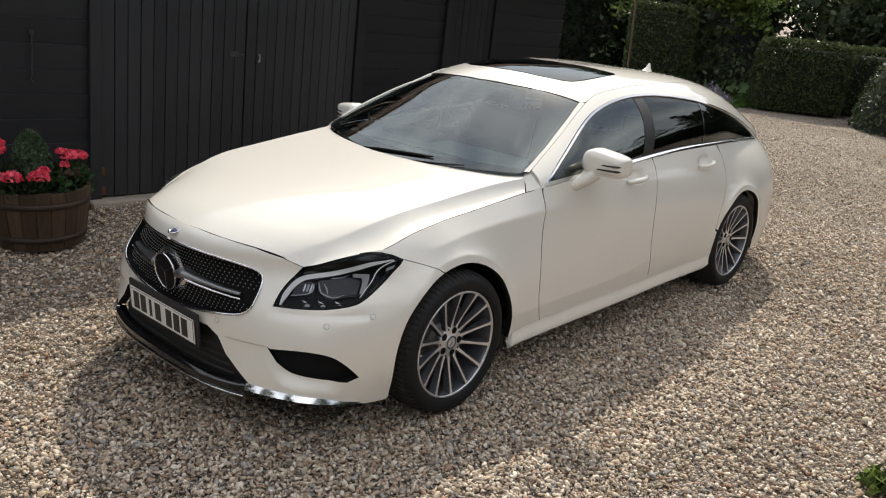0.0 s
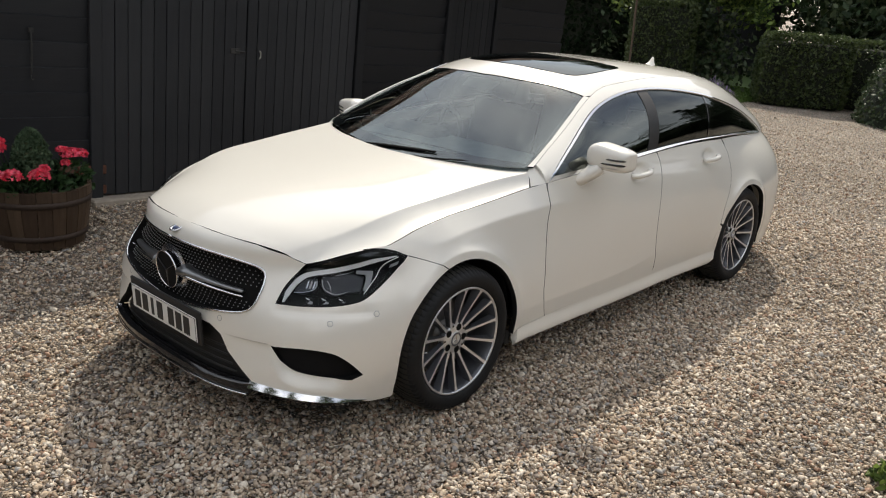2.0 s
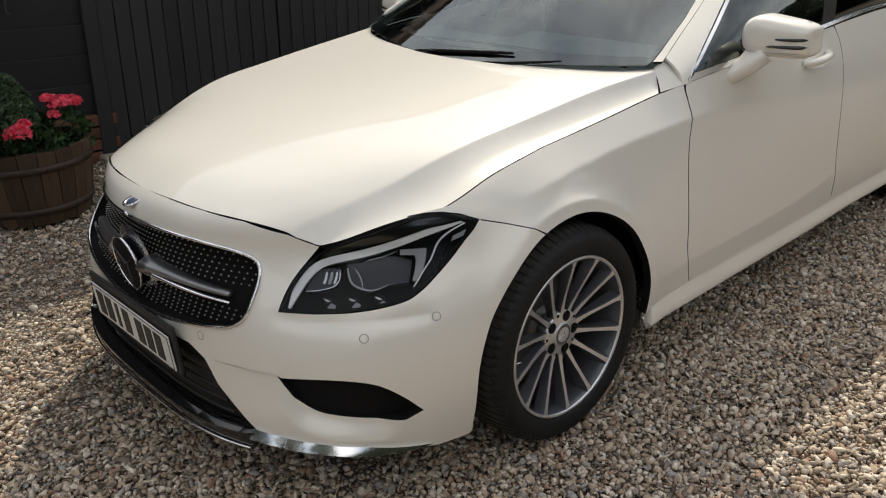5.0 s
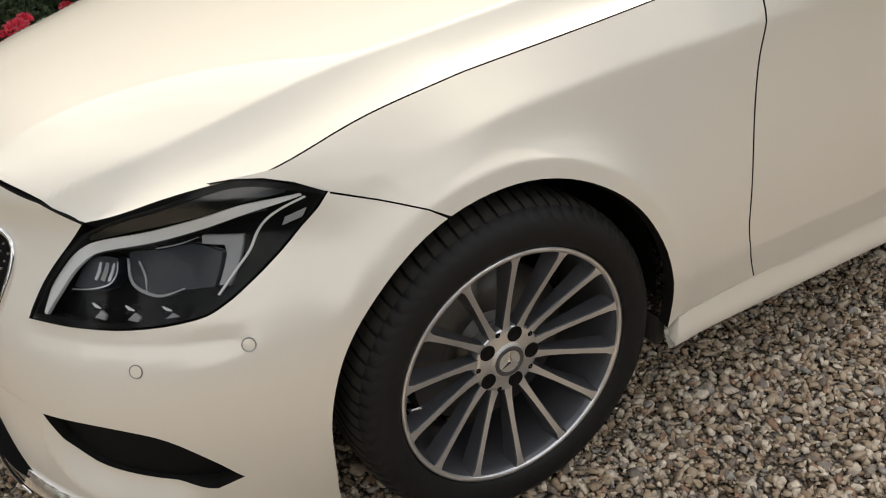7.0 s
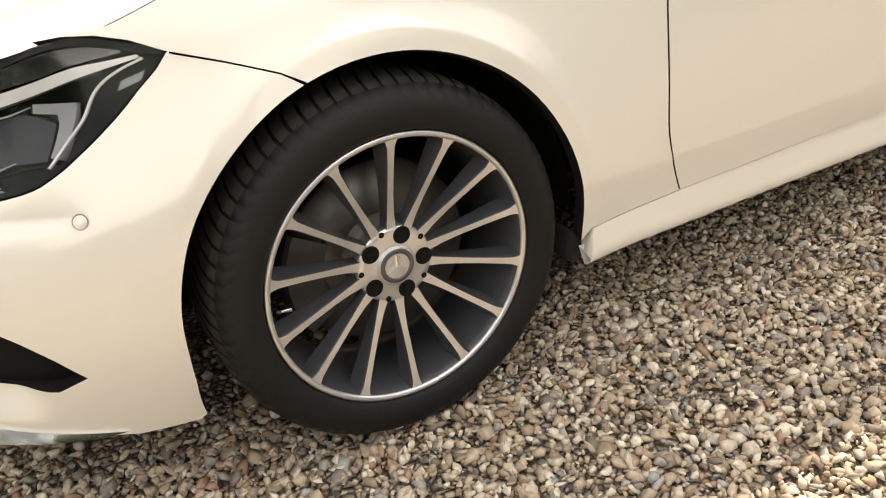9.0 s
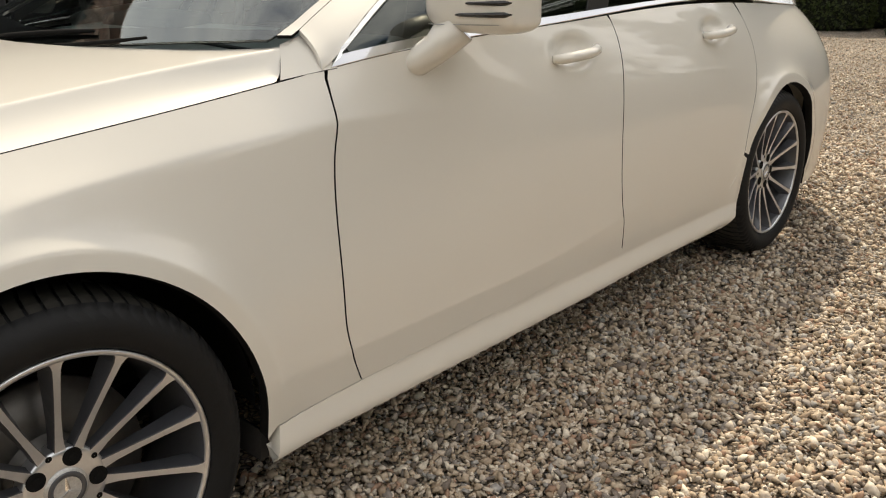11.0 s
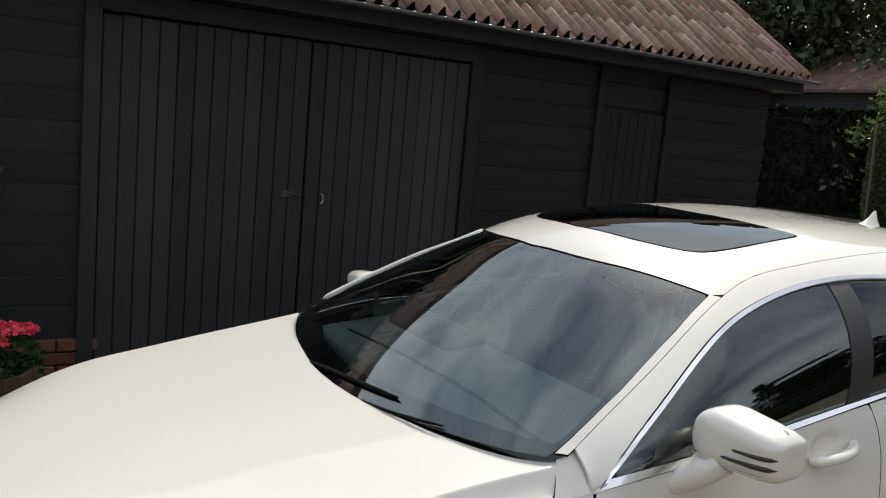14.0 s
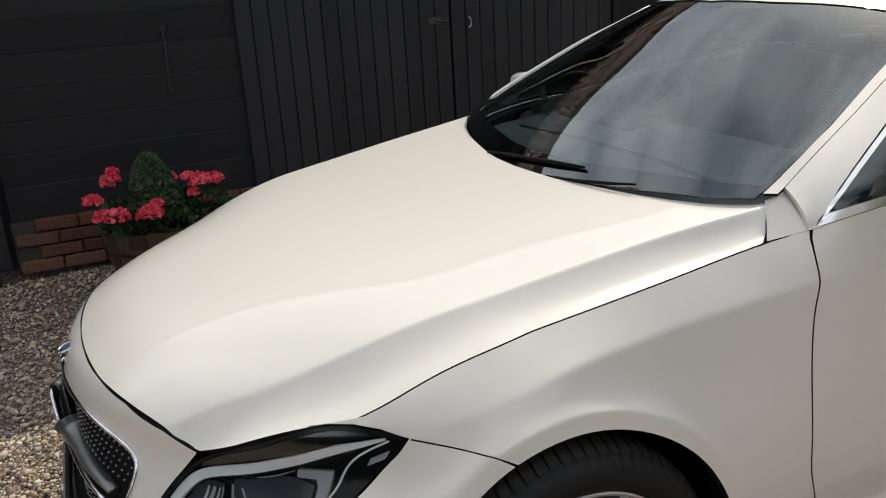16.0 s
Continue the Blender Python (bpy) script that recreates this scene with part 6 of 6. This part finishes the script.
geranium([(*rel(-.67, 2.20, .528), .055), (*rel(-.73, 2.27, .522), .042)], [(-.14, -.14, .40, .13, 210)], 11)
geranium([(*rel(-.515, 2.17, .525), .055), (*rel(-.47, 2.20, .555), .026)], [(.02, -.18, .39, .12, 190)], 12)
geranium([(*rel(-.76, 2.36, .590), .042), (*rel(-.66, 2.42, .665), .044), (*rel(-.64, 2.42, .705), .026)], [(-.20, .03, .42, .14, 220)], 13)
geranium([(*rel(-.235, 2.36, .600), .054), (*rel(-.165, 2.38, .592), .048), (*rel(-.29, 2.35, .630), .030), (*rel(-.275, 2.34, .545), .025)], [(.19, -.03, .42, .16, 300), (.25, -.06, .34, .09, 120)], 14)
geranium([(*rel(-.36, 2.55, .600), .028)], [(.05, .16, .42, .15, 200)], 15)
con = thing("dwarf_conifer", "small grey-green dwarf conifer in the barrel", "shrub", m=pose(-.465, 2.40, .36))
bm = bmesh.new()
tube(bm, [(0, 0, 0), (0, 0, .2), (0, 0, .38)], [.012, .009, .004], 6)
part("stem", bm, BARK, con)
rc = np.random.RandomState(3)
n = 4200
u = rc.uniform(0, 1, n) ** .8
a = rc.uniform(0, math.tau, n)
wid = .128 * (1 - u ** 2.1) ** .55 * (.82 + .22 * np.abs(np.sin(a * 3.5 + u * 17)))
leaf_sheet("needles", np.stack([wid * np.cos(a), wid * np.sin(a),   .05 + u * .36], 1), .015, CONIFER, con, "", 4, 2.2, .6)

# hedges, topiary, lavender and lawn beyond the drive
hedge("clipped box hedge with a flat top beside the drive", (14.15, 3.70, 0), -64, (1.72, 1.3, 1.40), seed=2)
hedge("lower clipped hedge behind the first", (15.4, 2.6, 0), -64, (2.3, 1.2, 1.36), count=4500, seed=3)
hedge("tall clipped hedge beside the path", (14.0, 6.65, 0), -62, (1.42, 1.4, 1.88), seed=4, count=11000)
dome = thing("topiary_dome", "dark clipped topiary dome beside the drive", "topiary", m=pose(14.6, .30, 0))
# near-black filler: the shade behind the dome's leaves is in its colour
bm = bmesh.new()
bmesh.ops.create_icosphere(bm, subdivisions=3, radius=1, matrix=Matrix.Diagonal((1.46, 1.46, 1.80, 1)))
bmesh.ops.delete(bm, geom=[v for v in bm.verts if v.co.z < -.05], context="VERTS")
part("core", bm, plain("topiary_inner_shade", (.012, .018, .009), .95, grain=.3), dome)
rc = np.random.RandomState(7)
v = rc.normal(size=(6500, 3))
v[:, 2] = np.abs(v[:, 2])
v /= np.linalg.norm(v, axis=1)[:, None]
leaf_sheet("leaves", v * (1.52, 1.52, 1.87) * rc.uniform(.97, 1.03, (6500, 1)), .045, TREE, dome, "", 8)
for k, (x, y, r) in enumerate(((12.2, 3.62, .34), (12.7, 3.95, .30))):
    lv = thing("lavender", "lavender bush in purple flower", "shrub", "lavender bushes", m=pose(x, y, 0))
    rc = np.random.RandomState(20 + k)
    a, d = rc.uniform(0, math.tau, 1500), rc.uniform(0, 1, 1500) ** .5
    h = rc.uniform(.25, 1, 1500)
    leaf_sheet("spikes", np.stack([d * r * np.cos(a) * (.4 + .7 * h), d * r * np.sin(a) * (.4 + .7 * h), h * (.58 - .25 * d)], 1), .022, LAVENDER, lv, "", 21 + k, 2.6, 1.5)
bm = bmesh.new()
box(bm, (14, 3.4, .02), pose(20.3, 5.6, .004))
tagged(part("lawn", bm, TURF), "mown lawn beyond the drive", "lawn", kind="structure")
rc = np.random.RandomState(31)
leaf_sheet("grass", np.stack([rc.uniform(13.3, 17, 9000), rc.uniform(3.9, 6, 9000), rc.uniform(.01, .05, 9000)], 1), .03, GRASS, None, "", 32, 2.5, 1.5)
tagged(bpy.data.objects["grass"], "short green grass", "grass", kind="stuff")
stake = thing("garden_stake", "thin leaning wooden garden stake", "stake", m=pose(13.6, 6.3, 0, 0, -2, 0))
bm = bmesh.new()
tube(bm, [(0, 0, 0), (.02, 0, 1.0), (.05, .02, 1.95)], .022, 8)
part("pole", bm, BARK, stake)

# added in place of the dark ivied shed wall, with its shade in the leaf colour
hedge("near-black leafy block standing for the dark shaded wall of the shed", (15.0, 11.0, 0), -80, (3.6, .8, 2.15), .09, 6000, 12, mat=IVY)

# shed behind the hedges
SHED = pose(18.6, 7.4, 0, 0, 0, -8)
shed = thing("shed", "dark boarded shed with a brown shingle roof", "shed", m=SHED)
bm = bmesh.new()
box(bm, (4.2, 5.8, 2.75), pose(2.1, 2.9, 1.37))
part("wall", bm, BOARD_V, shed)
for side, rot in ((0, 0), (1, 180)):
    R = pose(-.30, 0, 2.72, 0, -24, 0) if side == 0 else pose(4.5, 0, 2.72, 0, 24 - 180 + 180, 0)
    bm = bmesh.new()
    if side == 0:
        box(bm, (2.7, 6.5, .05), R @ pose(1.33, 2.95, 0))
    else:
        box(bm, (2.7, 6.5, .05), R @ pose(-1.33, 2.95, 0))
    slope = part("roof_slope", bm, SHINGLE, shed)
    if side == 0:
        V, F = [], []
        rs = random.Random(8)
        for j in range(13):
            for i in range(27):
                m = R @ pose(.02 + j * .205, -.28 + i * .242 + (j % 2) * .12, .030, 0, -3 + rs.uniform(-1, 1), 0)
                at = len(V)
                V += [tuple(m @ Vector(c)) for c in ((0, 0, .012), (0, .235, .012), (.24, .235, .0), (.24, 0, .0), (0, 0, 0), (0, .235, 0))]
                F += [(at, at + 1, at + 2, at + 3), (at, at + 4, at + 5, at + 1)]
        tagged(link("shingles", cloud_mesh("shingles", V, F), SHINGLE, slope), kind="stuff")

# climber over the arch beside the hedge
cl = thing("climbing_shrub", "bright green climbing shrub over a garden arch", "shrub", m=pose(16.1, 6.5, 0))
bm = bmesh.new()
for dy in (-.9, .9):
    tube(bm, [(0, dy, 0), (0, dy, 1.6), (0, dy * .7, 2.3), (0, 0, 2.6)], .03, 6)
part("stems", bm, BARK, cl)
rc = np.random.RandomState(41)
pts = []
for k in range(46):
    a = rc.uniform(-1, 1)
    c = np.array([rc.uniform(-.7, .7), a * 1.5 - .25, 2.1 + .62 * (1 - a * a) + rc.uniform(-.5, .4)])
    n = 150
    v = rc.normal(size=(n, 3)) * (.20, .24, .13)
    v[:, 2] -= np.abs(v[:, 1]) * .5
    pts.append(c + v)
leaf_sheet("leaves", np.concatenate(pts), .075, CLIMBER, cl, "", 42, 1.9)
# lower leaves in the dark tree colour: shade under the climber put into colour
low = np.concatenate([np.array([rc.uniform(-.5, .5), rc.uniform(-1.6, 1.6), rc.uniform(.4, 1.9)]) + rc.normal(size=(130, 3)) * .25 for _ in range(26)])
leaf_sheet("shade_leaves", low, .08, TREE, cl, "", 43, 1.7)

# trees round the place
for k, (x, y, h, sp, dk) in enumerate(((24, 3.5, 8.5, 3.4, TREE), (23, 9.5, 9.5, 3.8, TREE), (27, -2.5, 9, 3.8, TREE), (22.5, .2, 7.5, 3.0, TREE), (29, 13.5, 10, 4.2, TREE), (31, 5.5, 11, 4.6, TREE), (24.5, -7, 9, 3.6, TREE), (20.5, 14.5, 8, 3.2, TREE))):
    tree("broadleaf_tree", "tall dark broadleaf tree behind the garden", (x, y, 0), h, sp, 34, 24000, .15, dk, 50 + k, .06)
for k, (x, y, h, sp) in enumerate(((5.4, -8.5, 7.5, 1.9), (8.6, -9.5, 9, 2.3), (-5.5, -11, 8, 2.6), (13.5, -8.5, 8, 2.4), (-1.5, -13, 8.5, 3.0), (18.5, -7.5, 8.5, 2.6))):
    tree("conifer_tree", "tall dark conifer across the drive", (x, y, 0), h, sp, 28, 9000, .11, TREE, 70 + k, .05, True)
for k, (x, y, h, sp) in enumerate(((-10.5, -6.5, 8, 2.6), (-11.5, -2.5, 9, 2.8), (-10.8, 1.2, 8.5, 2.7), (-11.6, 4.6, 9, 2.8))):
    tree("conifer_tree", "tall dark conifer beyond the front of the car", (x, y, 0), h, sp, 28, 9000, .12, TREE, 90 + k, .05, True)
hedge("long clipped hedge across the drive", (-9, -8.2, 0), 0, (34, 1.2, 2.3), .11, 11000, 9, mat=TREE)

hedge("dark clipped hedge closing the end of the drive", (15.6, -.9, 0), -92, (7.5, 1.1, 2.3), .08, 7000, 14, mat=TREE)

# weed at the edge of the drive
weed = thing("weed", "small green weed growing through the gravel", "plant", m=pose(.905, -2.49, 0))
rc = np.random.RandomState(61)
a = rc.uniform(0, math.tau, 120)
d = rc.uniform(.02, .085, 120)
leaf_sheet("leaves", np.stack([d * np.cos(a), d * np.sin(a), .015 + .05 * rc.rand(120)], 1), .028, CLIMBER, weed, "", 62, 2.4)
